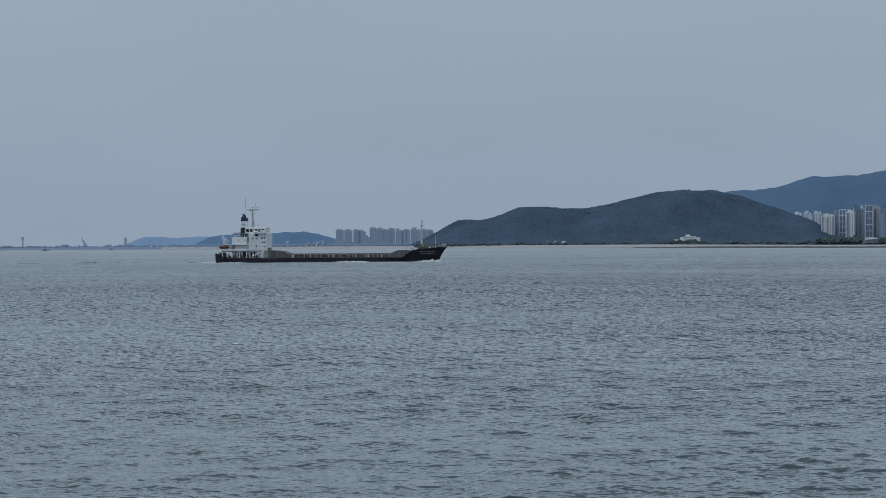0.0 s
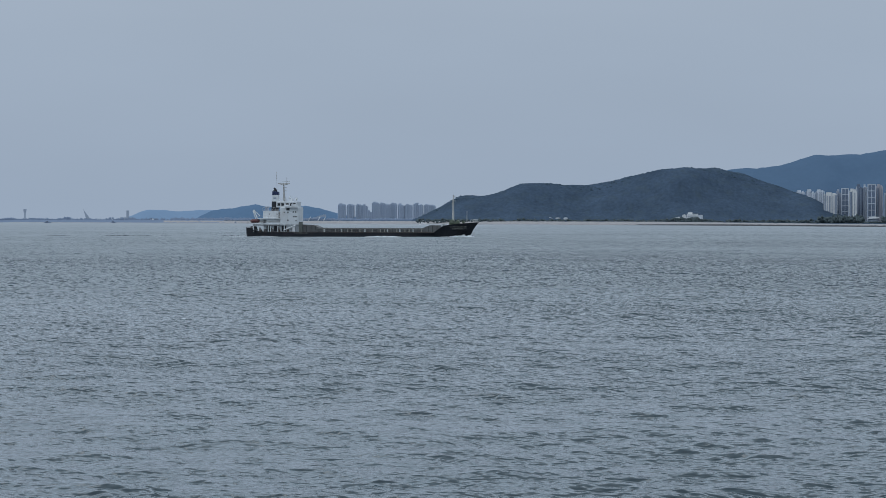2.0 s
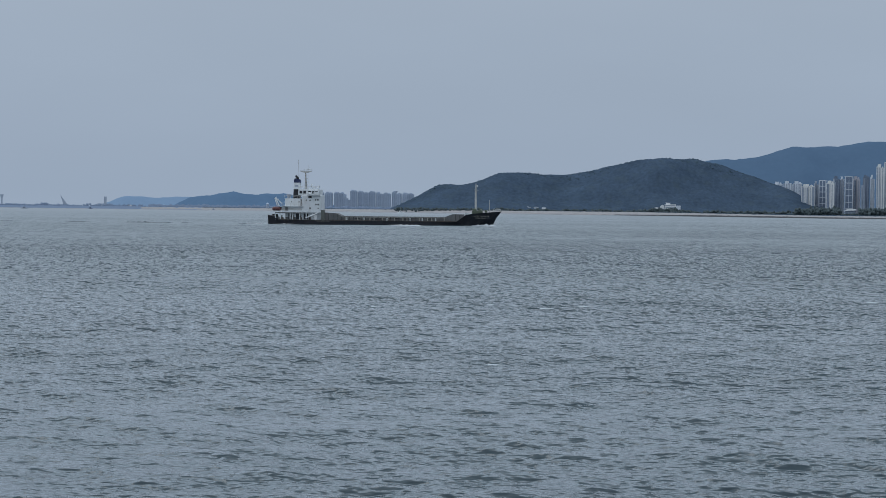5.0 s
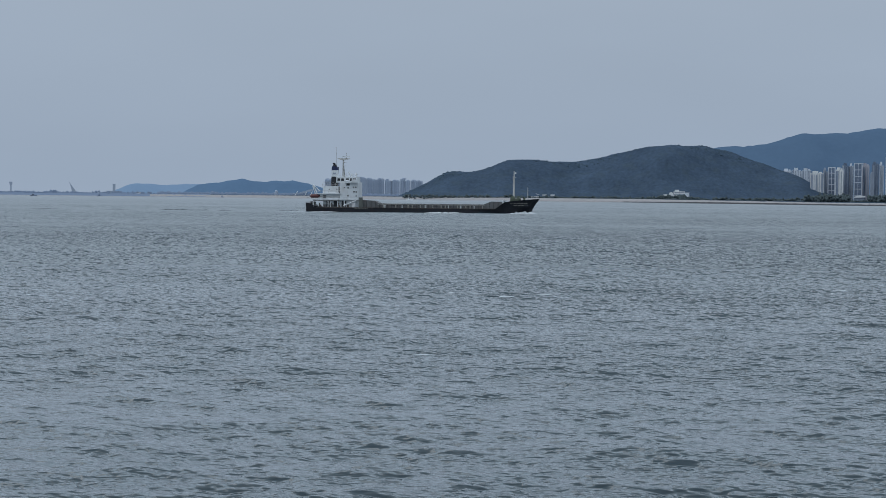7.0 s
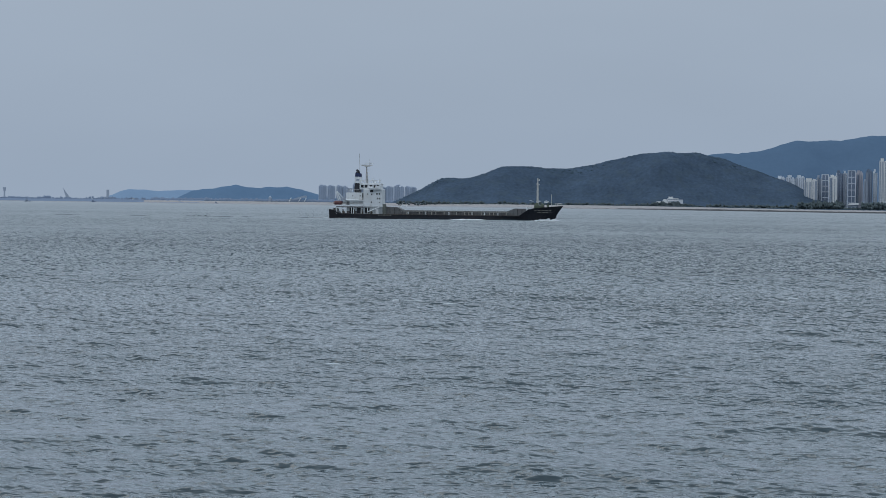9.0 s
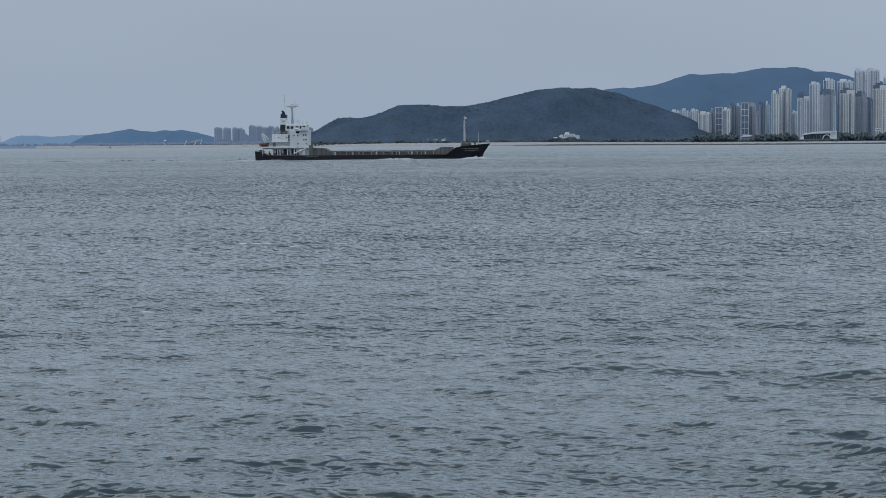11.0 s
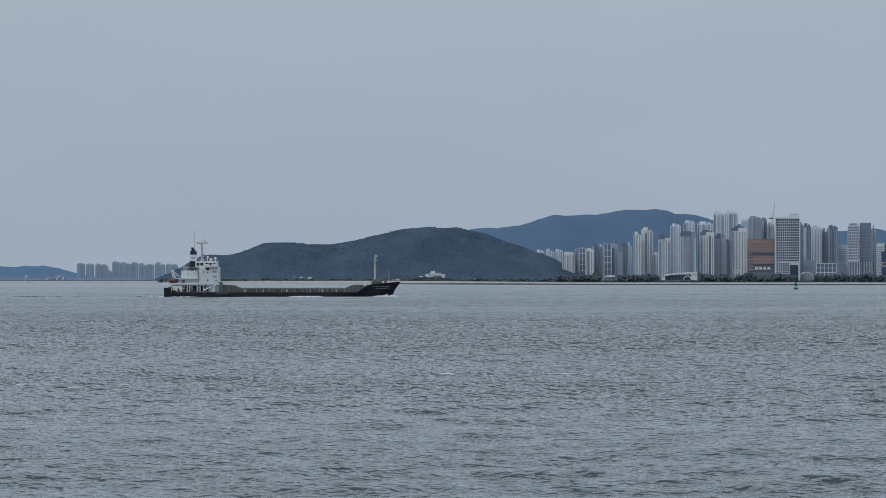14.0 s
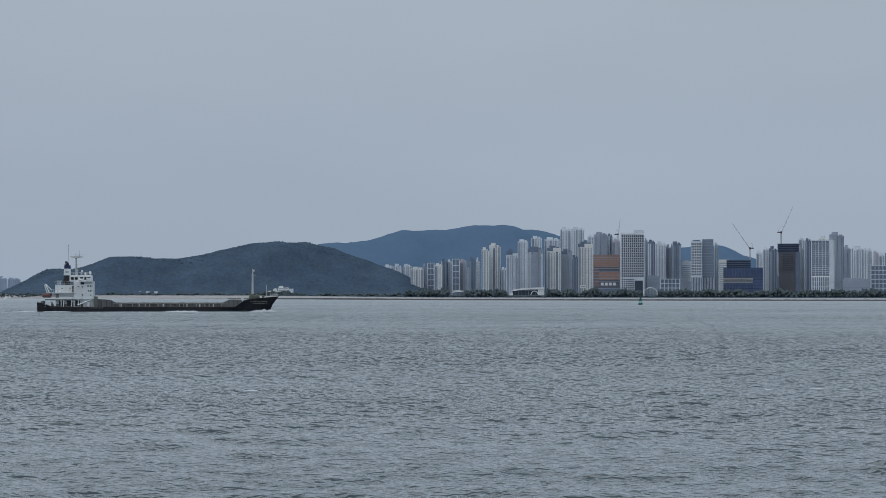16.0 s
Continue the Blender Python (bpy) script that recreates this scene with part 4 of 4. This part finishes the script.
control_tower()
bridge_pylon()
far_hall()
low_bridge()
arena()
silo()
for bb, ww in ((-9.9, 14), (-8.9, 18), (-8.75, 10), (-7.9, 16), (-7.25, 10), (-7.1, 13)):
    beach_house(bb, 4330, ww, 7, "tiny pale building on the far coast")
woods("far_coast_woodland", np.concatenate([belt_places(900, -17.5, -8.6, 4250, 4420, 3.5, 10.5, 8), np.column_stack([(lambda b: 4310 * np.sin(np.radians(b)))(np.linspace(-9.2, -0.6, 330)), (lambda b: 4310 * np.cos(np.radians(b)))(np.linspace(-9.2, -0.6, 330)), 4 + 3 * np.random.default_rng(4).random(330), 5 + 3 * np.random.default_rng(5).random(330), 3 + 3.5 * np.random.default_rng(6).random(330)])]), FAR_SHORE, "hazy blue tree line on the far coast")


def small_boat(bearing, dist, long, turn, hull_paint, house_paint, label):
    """A little workboat: sheered hull with a raised bow, wheelhouse and mast."""
    t = thing("small_boat", spot(bearing, dist, 0, turn), label, "boat", "small boats off the shore")
    h = long / 2
    part("hull", prism(B(), [(-h, -0.3), (-h, 1.1), (0.3 * h, 1.2), (h * 1.05, 2.0), (0.8 * h, -0.3)], -0.16 * long, 0.16 * long), hull_paint, t, bevel=0.12)
    house = part("wheelhouse", prism(B(), [(-0.55 * h, 1.1), (-0.55 * h, 3.6), (0.1 * h, 3.8), (0.22 * h, 1.15)], -0.11 * long, 0.11 * long), house_paint, t, bevel=0.08)
    part("window", box(B(), -0.45 * h, 0.02 * h, -0.11 * long - 0.06, -0.11 * long + 0.02, 2.6, 3.3), OFFICE_PANE, house)
    part("mast", rod(rod(B(), (-0.3 * h, 0, 3.6), (-0.3 * h, 0, 0.85 * long), 0.22, 0.1), (-0.3 * h, 0, 0.55 * long), (0.25 * h, 0, 0.62 * long), 0.1), house_paint, t)


small_boat(-0.79, 2640, 10.5, 20, WHITE, WHITE, "small white boat lying off the foot of the bluff")
small_boat(-13.28, 3400, 13.0, 8, SLATE, GREY, "small dark workboat off the distant coast")
small_boat(-11.15, 3500, 9.0, -10, SLATE, SLATE, "small dark boat off the distant coast")
small_boat(-7.1, 3300, 9.0, 15, ROSE, GREY, "small reddish boat off the distant coast")


# ---- green buoy ----
def channel_buoy():
    t = thing("channel_buoy", spot(20.36, 1120, 0), "green channel buoy with a lattice top, floating", "buoy")
    part("float", rod(rod(B(), (0, 0, -0.6), (0, 0, 0.9), 1.5, 1.5, 16), (0, 0, 0.9), (0, 0, 1.3), 1.5, 0.9, 16), BUOY_GREEN, t)
    for k in range(4):
        a = math.pi / 4 + math.pi / 2 * k
        part("strut", rod(B(), (0.9 * math.cos(a), 0.9 * math.sin(a), 1.2), (0.45 * math.cos(a), 0.45 * math.sin(a), 4.0), 0.14), BUOY_GREEN, t)
    part("daymark", box(B(), -0.75, 0.75, -0.4, 0.4, 2.2, 4.2), BUOY_GREEN, t)
    part("lantern", rod(B(), (0, 0, 4.1), (0, 0, 5.4), 0.35, 0.25, 10), DARK, t)


channel_buoy()


# ---- the coaster ----
def hull_mesh():
    """Lofted hull, bow at +x: low waist, raised stern bulwark and forecastle."""
    xs = [-0.3, 0.0, 1.2, 3.0, 5.0, 9, 14, 20, 30, 40, 50, 60, 66, 70, 71.5, 73.2, 75, 78, 81, 83.5, 85.2, 86.0]
    bm = B()
    rings = []
    for x in xs:
        top = float(np.interp(x, (-0.3, 2.4, 3.2, 8, 70, 73.5, 78, 86), (3.3, 3.0, 1.95, 1.75, 1.75, 4.3, 4.8, 5.5)))
        wide = float(np.interp(x, (-0.3, 2, 8, 66, 74, 80, 84, 86), (4.6, 5.8, 6.5, 6.5, 6.2, 4.4, 1.9, 0.12)))
        low = float(np.interp(x, (-0.3, 3, 10, 64, 73, 79, 82.2, 86), (3.4, 5.2, 6.4, 6.4, 4.8, 2.0, 0.12, 0.08)))
        # the stem rakes forward: below the sheer the last stations draw back
        back = lambda z: -max(0.0, (x - 76) / 10) * 4.0 * (1 - max(0.0, min(1.0, z / top)))
        pts = []
        for f, z in ((0.75, -1.6), (1.0, 0.0), (None, top * 0.5), (2.0, top)):
            w = low * 0.8 if f == 0.75 else low if f == 1.0 else (low + wide) / 2 if f is None else wide
            pts.append((x + back(z), -w, z))
        ring = [bm.verts.new(p) for p in pts] + [bm.verts.new((p[0], -p[1], p[2])) for p in pts[::-1]]
        rings.append(ring)
    for a, b in zip(rings, rings[1:]):
        for i in range(8):
            bm.faces.new((a[i], b[i], b[(i + 1) % 8], a[(i + 1) % 8]))
    bm.faces.new(rings[0][::-1])
    bm.faces.new(rings[-1])
    return bm


def rail(bm, x0, x1, y, z, high=1.0, gap=1.5):
    n = max(1, round(abs(x1 - x0) / gap))
    for k in range(n + 1):
        x = x0 + (x1 - x0) * k / n
        rod(bm, (x, y, z), (x, y, z + high), 0.045, sides=5)
    for f in (0.5, 1.0):
        rod(bm, (x0, y, z + high * f), (x1, y, z + high * f), 0.04, sides=5)
    return bm


def coaster():
    s = thing("cargo_ship", pose(-84.5, 632.7, 0, 0, 0, -4.917), "small black-hulled coaster with white aft superstructure, under way", "ship")
    hull = part("hull", hull_mesh(), HULL, s)
    for z, x0, n, wd in ((3.72, 75.2, 13, 0.38), (3.0, 76.6, 8, 0.38)):
        for k in range(n):
            part("name_bar", box(B(), x0 + k * 0.5, x0 + k * 0.5 + wd, -0.06, 0.06, z - 0.15, z + 0.15), LETTER, hull, "unreadable light lettering").matrix_basis = pose(0, -5.35 + 0.125 * (k * 0.5 + x0 - 75.2) * 2.2, 0)
    for k in range(9):
        part("stern_bar", box(B(), 18.2 + k * 0.55, 18.6 + k * 0.55, -6.56, -6.45, 1.15, 1.45), LETTER, hull, "unreadable light lettering")
    part("rubbing_strake", box(B(), 4, 70, -6.62, -6.5, 1.55, 1.72), DECK, hull)
    # hatch and its coaming
    hold = part("hatch_coaming", box(B(), 26.5, 66, -4.9, 4.9, 1.7, 2.95), HATCH, s)
    stay = part("coaming_stay", prism(B(), [(-0.09, 0), (0.09, 0), (0.09, 1.2), (-0.09, 1.2)], -0.55, 0.0), HATCH_DARK, hold)
    stay.location = (27.2, -4.9, 1.72)
    pale = part("coaming_stay", prism(B(), [(-0.16, 0), (0.16, 0), (0.16, 1.2), (-0.16, 1.2)], -0.5, 0.0), CREAM_STEEL, hold, "cream-painted coaming stay")
    pale.location = (28.72, -4.9, 1.72)
    for k in range(2, 26):
        twin(pale if k % 3 == 1 or k in (8, 15, 21) else stay, 27.2 + 1.52 * k, -4.9, 1.72, hold)
    for x, w, z in ((31.5, 2.6, 2.1), (38.4, 3.4, 2.0), (46.6, 2.2, 2.2), (50.2, 3.0, 1.95), (59.0, 2.4, 2.1)):
        part("coaming_panel", box(B(), x, x + w, -4.96, -4.88, z, z + 0.6), HATCH_DARK, hold, "dark plain panel on the coaming")
    part("coaming_rail", box(B(), 26.5, 66, -5.05, -4.9, 2.78, 2.95), CREAM_STEEL, hold, "worn cream top flange")
    for k in range(9):
        part("hatch_cover", prism(B(), [(26.2 + 4.45 * k, 2.97), (30.6 + 4.45 * k, 2.97), (30.6 + 4.45 * k, 3.2), (28.4 + 4.45 * k, 3.26), (26.2 + 4.45 * k, 3.2)], -5.15, 5.15), HATCH_TOP, s)
    bm = rail(B(), 23, 69, -6.2, 1.72, 1.05, 1.55)
    part("side_rail", bm, HATCH, s)
    fenders = [(29, 0.5), (35.5, 0.35), (44, 0.6), (52.5, 0.4), (57, 0.5), (62, 0.35)]
    for x, w in fenders:
        part("deck_locker", box(B(), x, x + w, -5.9, -5.3, 1.72, 2.75), SHIP_WHITE, s, "pale deck fitting")
    part("hatch_stack", prism(B(), [(19.8, 1.7), (27.4, 1.7), (27.0, 3.35), (25.0, 4.25), (19.8, 4.5)], -4.6, 4.6), HATCH, s, "stowed grey hatch panels")
    for k in range(4):
        part("stack_rib", box(B(), 20.6 + 1.7 * k, 20.8 + 1.7 * k, -4.75, -4.55, 1.7, 4.0), HATCH_DARK, s)
    part("fore_hatch_house", prism(B(), [(64.6, 1.7), (72.5, 1.7), (72.5, 4.3), (68.2, 4.35), (65.2, 3.1)], -4.6, 4.6), HATCH, s)
    for k in range(3):
        part("house_rib", box(B(), 67.6 + 1.6 * k, 67.8 + 1.6 * k, -4.75, -4.55, 1.7, 4.1), HATCH_DARK, s)
    # forecastle
    part("forecastle_front", box(B(), 72.5, 73.1, -4.9, 4.9, 1.75, 4.9), SHIP_WHITE, s)
    part("windlass", rod(rod(box(B(), 75.2, 79.0, -2.2, 2.2, 4.5, 5.6), (76.2, -2.6, 5.8), (76.2, 2.6, 5.8), 0.75), (78.2, -2.4, 5.7), (78.2, 2.4, 5.7), 0.6), GREEN, s, "green anchor windlass")
    part("mooring_reel", rod(B(), (80.3, -1.6, 5.5), (80.3, 1.6, 5.5), 0.5), GREEN, s)
    mast = part("foremast", rod(rod(B(), (76.5, 0, 4.4), (76.5, 0, 13.6), 0.42, 0.3, 12), (76.5, 0, 13.6), (76.5, 0, 15.6), 0.22, 0.16), BUFF, s)
    part("lamp_platform", box(B(), 76.1, 77.3, -0.5, 0.5, 13.2, 13.4), BUFF, mast)
    part("mast_lamp", rod(B(), (77.0, 0, 14.6), (77.0, 0, 15.2), 0.28), SHIP_WHITE, mast)
    bm = B()
    for k in range(22):
        box(bm, 76.0, 76.1, -0.25, 0.25, 4.8 + 0.42 * k, 4.88 + 0.42 * k)
    part("ladder", bm, BUFF, mast)
    part("jack_staff", rod(B(), (81.6, 0, 4.9), (81.6, 0, 9.6), 0.13, 0.08), BUFF, s)
    part("bow_rail", rail(rail(B(), 83.0, 85.6, -1.2, 5.3, 1.1, 0.8), 83.0, 85.6, 1.2, 5.3, 1.1, 0.8), BUFF, s)
    part("bow_platform", box(B(), 84.1, 85.5, -0.7, 0.7, 6.2, 6.5), SHIP_WHITE, s)
    part("anchor", rod(rod(B(), (81.2, -3.55, 2.9), (81.5, -3.3, 4.0), 0.18), (80.6, -3.6, 2.9), (81.9, -3.4, 2.9), 0.22), DARK, s)
    # poop and superstructure
    part("poop_house", box(B(), 6.2, 19.6, -4.6, 4.6, 1.7, 4.45), SHIP_WHITE, s)
    part("poop_stain", box(B(), 6.3, 12.0, -4.66, -4.58, 1.75, 2.7), HATCH, s, "darker brownish-grey lower wall")
    for x, w in ((4.4, 1.2), (8.9, 0.7), (11.6, 0.9), (15.2, 0.6)):
        part("deck_gear", rod(box(B(), x, x + w, -5.2, -4.5, 1.75, 2.6), (x + w / 2, -4.9, 2.5), (x + w / 2, -4.9, 3.3), 0.22), DECK, s)
    # grey strip paints the shade below the awning edge
    part("awning_shade_board", box(B(), 2.6, 12.4, -5.66, -5.56, 4.0, 4.42), HATCH, s)
    part("boat_deck_board", box(B(), 4.1, 12.5, -5.06, -4.98, 5.2, 5.9), BUFF, s)
    # black plates on the wall paint the shade inside open doorways
    for x in (7.4, 10.2, 13.1):
        part("door_recess", box(B(), x, x + 1.7, -4.7, -4.55, 1.9, 4.0), DARK, s, "black plate for the shade in an open doorway")
    part("deck_awning", box(B(), 2.2, 19.8, -5.7, 5.7, 4.42, 4.72), SHIP_WHITE, s)
    post = part("deck_post", box(B(), -0.14, 0.14, -0.14, 0.14, 0, 2.9), SHIP_WHITE, s)
    post.location = (2.7, -5.5, 1.7)
    for k, x in enumerate((4.6, 6.3, 8.2, 9.0, 11.8, 14.2, 16.4)):
        twin(post, x, -5.5, 1.7, s)
    part("casing", box(B(), 5.0, 12.6, -5.0, 5.0, 4.7, 6.6), SHIP_WHITE, s)
    part("boat_deck", box(B(), 4.0, 13.2, -5.8, 5.8, 6.55, 6.8), SHIP_WHITE, s)
    part("upper_casing", box(B(), 6.0, 12.9, -4.3, 4.3, 6.8, 9.55), SHIP_WHITE, s)
    part("casing_rail", rail(rail(B(), 5.9, 12.4, -4.3, 9.55, 1.1), 4.1, 12.6, -5.7, 6.8, 1.05), BUFF, s)
    part("accommodation_block", box(B(), 12.6, 19.4, -5.6, 5.6, 4.7, 10.75), SHIP_WHITE, s, bevel=0.12)
    # solid black box in place of the shadow between casing and block
    part("dark_recess", box(B(), 11.9, 12.65, -4.5, 4.4, 6.9, 9.3), DARK, s, "black box standing for the shadow of the stair gap")
    for x, z in ((15.6, 8.9), (15.6, 6.0), (17.6, 9.1), (18.5, 9.1), (17.8, 7.4), (18.6, 7.4)):
        part("porthole", box(B(), x - 0.22, x + 0.22, -5.66, -5.58, z - 0.28, z + 0.28), DARK, s)
    part("bridge_wing", box(B(), 14.6, 19.2, -6.4, 6.4, 10.7, 10.95), SHIP_WHITE, s)
    part("wing_bulwark", box(B(), 17.0, 19.2, -6.45, -6.3, 10.95, 12.0), SHIP_WHITE, s)
    wheel = part("wheelhouse", box(B(), 11.0, 18.8, -4.6, 4.6, 10.75, 13.0), SHIP_WHITE, s, bevel=0.1)
    for x, w in ((11.5, 1.0), (12.9, 1.0), (14.7, 1.1), (16.2, 0.8), (17.3, 1.0)):
        part("wheelhouse_window", box(B(), x, x + w, -4.68, -4.56, 11.4, 12.35), DARK, wheel)
    part("bridge_door", box(B(), 15.0, 16.2, -5.68, -5.58, 9.7, 10.5), DARK, s, "dark opening below the bridge")
    for x in (8.4, 11.3):
        part("porthole", rod(B(), (x, -4.36, 8.3), (x, -4.28, 8.3), 0.2, sides=12), DARK, s)
    for x, z in ((14.2, 9.0), (18.6, 5.9)):
        part("porthole", rod(B(), (x, -5.68, z), (x, -5.58, z), 0.22, sides=12), DARK, s)
    part("side_vent", box(B(), 6.3, 7.4, -5.07, -4.97, 5.0, 6.2), HATCH, s, "louvred grey engine-room vent")
    part("life_raft", rod(B(), (14.6, -5.2, 11.4), (15.8, -5.2, 11.4), 0.38, sides=12), SHIP_WHITE, s, "white life raft canister")
    part("ladder", box(box(B(), 12.2, 12.28, -4.75, -4.65, 4.7, 9.5), 12.5, 12.58, -4.75, -4.65, 4.7, 9.5), BUFF, s)
    part("satellite_dome", rod(rod(B(), (15.0, 2.0, 13.0), (15.0, 2.0, 14.2), 0.12), (15.0, 2.0, 14.2), (15.0, 2.0, 15.0), 0.45, 0.25, 12), SHIP_WHITE, s)
    part("monkey_rail", rail(B(), 11.2, 18.6, -4.4, 13.0, 1.0, 1.2), BUFF, s)
    part("searchlight", rod(B(), (16.5, -2.5, 13.0), (16.5, -2.5, 14.1), 0.3), SHIP_WHITE, s)
    part("radome", rod(rod(B(), (18.1, -1.5, 13.0), (18.1, -1.5, 13.7), 0.18), (18.1, -1.5, 13.7), (18.1, -1.5, 14.5), 0.5, 0.3), SHIP_WHITE, s)
    # funnel
    fun = part("funnel", prism(B(), [(8.6, 9.5), (11.0, 9.5), (11.0, 13.0), (8.8, 13.0)], -1.5, 1.5), DARK, s, "black funnel foot")
    part("funnel_band", prism(B(), [(8.75, 13.0), (11.05, 13.0), (11.05, 15.4), (8.85, 15.4)], -1.55, 1.55), SHIP_WHITE, fun, "white funnel band with a blurred mark")
    part("funnel_mark", box(B(), 9.4, 10.5, -1.62, -1.5, 13.9, 14.5), GREY, fun)
    part("funnel_top", prism(B(), [(8.85, 15.4), (11.1, 15.4), (11.1, 16.6), (9.0, 16.9)], -1.52, 1.52), NAVY, fun, "navy funnel top")
    part("exhaust", rod(rod(B(), (10.2, 0.3, 16.5), (9.9, 0.3, 17.5), 0.4), (9.9, 0.3, 17.5), (9.2, 0.3, 18.0), 0.4, 0.36), DARK, fun)
    part("exhaust", rod(B(), (9.6, -0.6, 16.6), (9.4, -0.6, 17.3), 0.25), DARK, fun)
    for x in (6.9, 7.7):
        part("ventilator", rod(rod(B(), (x, -3, 9.5), (x, -3, 10.8), 0.28), (x, -3, 10.8), (x, -3, 11.1), 0.5), GREY, s)
    # main mast
    mm = part("main_mast", rod(rod(B(), (13.0, 0, 12.9), (13.0, 0, 19.2), 0.38, 0.24, 10), (13.6, 0, 12.9), (13.1, 0, 17.5), 0.2, 0.14), BUFF, s)
    part("crosstree", prism(B(), [(10.8, 19.9), (15.4, 19.9), (15.2, 19.6), (13.4, 19.1), (12.6, 19.1), (11.0, 19.6)], -0.5, 0.5), BUFF, mm)
    for z in (14.6, 15.8, 17.0, 18.2):
        part("yard", box(B(), 12.8, 14.0, -0.8, 0.8, z, z + 0.14), BUFF, mm)
    part("radar_scanner", box(B(), 12.6, 15.4, -0.2, 0.2, 20.3, 20.6), SHIP_WHITE, mm)
    part("aerial", rod(B(), (14.2, 0, 19.8), (14.1, 0, 22.0), 0.09, 0.06), BUFF, mm)
    part("aerial", rod(B(), (10.4, 0.5, 16.6), (10.2, 0.5, 23.8), 0.07, 0.05), BUFF, s)
    for z in (21.4, 22.6, 23.6):
        part("aerial_lamp", rod(B(), (10.22, 0.5, z), (10.22, 0.5, z + 0.35), 0.14), BUFF, s)
    # stern gear
    davit = part("boat_davit", rod(rod(B(), (4.0, -4.8, 6.6), (2.6, -4.8, 9.9), 0.22), (2.6, -4.8, 9.9), (4.9, -4.8, 7.6), 0.16), SHIP_WHITE, s)
    part("davit_arm", rod(B(), (3.2, -4.2, 6.6), (2.2, -4.2, 9.6), 0.18), SHIP_WHITE, davit)
    boat = rod(rod(B(), (2.0, -4.7, 5.7), (4.4, -4.7, 5.7), 0.75, 0.75, 12), (4.4, -4.7, 5.7), (5.2, -4.7, 5.8), 0.75, 0.25, 12)
    part("lifeboat", rod(boat, (1.3, -4.7, 5.8), (2.0, -4.7, 5.7), 0.25, 0.75, 12), RED, s, "orange-red lifeboat under its davit")
    part("stern_rail", rail(rail(B(), 0.3, 6.0, -5.2, 4.7, 1.0), 0.2, 2.2, -4.6, 2.85, 0.9, 0.7), BUFF, s)
    part("mooring_winch", rod(box(B(), 1.0, 2.2, -3.5, 3.5, 2.0, 3.4), (1.6, -4.0, 3.2), (1.6, 4.0, 3.2), 0.6), HATCH_DARK, s)
    part("gangway", rod(B(), (14.0, -6.0, 2.3), (18.6, -6.0, 4.2), 0.22), SHIP_WHITE, s)
    part("white_locker", box(B(), 17.2, 18.2, -6.1, -5.1, 1.72, 3.4), SHIP_WHITE, s)
    part("green_locker", box(B(), 19.7, 21.0, -5.6, -4.8, 1.72, 5.4), paint_once("weathered_green", (0.12, 0.13, 0.12)), s)
    return s


def ship_wake():
    """Bow wave, foam along the side and low crests trailing behind; it goes along with the ship."""
    w = thing("ship_wake", pose(-84.5, 632.7, 0, 0, 0, -4.917), "white bow wave and trailing wake crests", "wake")
    rng = random.Random(5)

    def foam(x0, x1, y, high, wide, seed):
        bm = B()
        n = max(8, int((x1 - x0) * 3))
        rows = []
        for k in range(n + 1):
            f = k / n
            x = x0 + (x1 - x0) * f
            hgt = high * math.sin(math.pi * min(1, max(0, f))) ** 0.6 * (0.55 + 0.6 * noise.noise(Vector((x * 0.9, seed, 0))) + 0.35 * noise.noise(Vector((x * 3.1, seed, 2))))
            rows.append([bm.verts.new((x, y + o * wide, max(-0.25, z))) for o, z in ((-1, -0.25), (-0.4, 0.55 * hgt), (0, hgt), (0.5, 0.5 * hgt), (1, -0.25))])
        for a, b in zip(rows, rows[1:]):
            for i in range(4):
                bm.faces.new((a[i], b[i], b[i + 1], a[i + 1]))
        return bm

    part("bow_wave", foam(75.5, 84.8, -2.6, 1.25, 1.3, 1), FOAM, w, "white curling bow wave")
    part("bow_spray", foam(71.0, 80.5, -5.2, 0.4, 0.8, 2), FOAM, w)
    part("side_foam", foam(43, 60, -6.9, 0.5, 0.7, 3), FOAM, w)
    part("side_foam", foam(2, 12, -6.6, 0.25, 0.5, 4), FOAM, w)
    part("stern_foam", foam(-9, 0.5, -2.5, 0.14, 2.5, 5), FOAM, w)
    part("swell", foam(56, 76, -7.6, 0.55, 1.1, 6), LEE, w)
    part("swell", foam(24, 46, -7.2, 0.5, 0.9, 7), LEE, w)
    for x0, ln, hg in ((-12, 6, 0.6), (-34, 3, 0.35), (-43, 4, 0.45), (-56, 8, 0.6), (-78, 6, 0.35), (-106, 7, 0.3)):
        part("wake_crest", foam(x0, x0 + 1.7 * ln, -1.5, 0.95 * hg, 1.3, x0), LEE, w, "dark steep face of a wake wave")
        if x0 > -40:
            part("wake_foam", foam(x0 + ln * 0.9, x0 + ln * 1.5, -1.0, hg * 0.25, 1.5, x0 + 3), FOAM, w)
    return w


ship = coaster()
wake = ship_wake()


# ---- what moves ----
def motions():
    """The coaster steams along at about eleven knots with its wake; the chop runs to the left."""
    head = math.radians(-4.917)
    for carried in (ship, wake):
        walk(carried, [(t, pose(-84.5 + 5.466 * t * math.cos(head), 632.7 + 5.466 * t * math.sin(head), 0, 0, 0, -4.917)) for t in (0, 4, 8, 12, 16)])
    for carried in (water, foam):
        walk(carried, [(t, pose(-1.5 * (t - 8), -0.7 * (t - 8), 0)) for t in (0, 4, 8, 12, 16)])


motions()
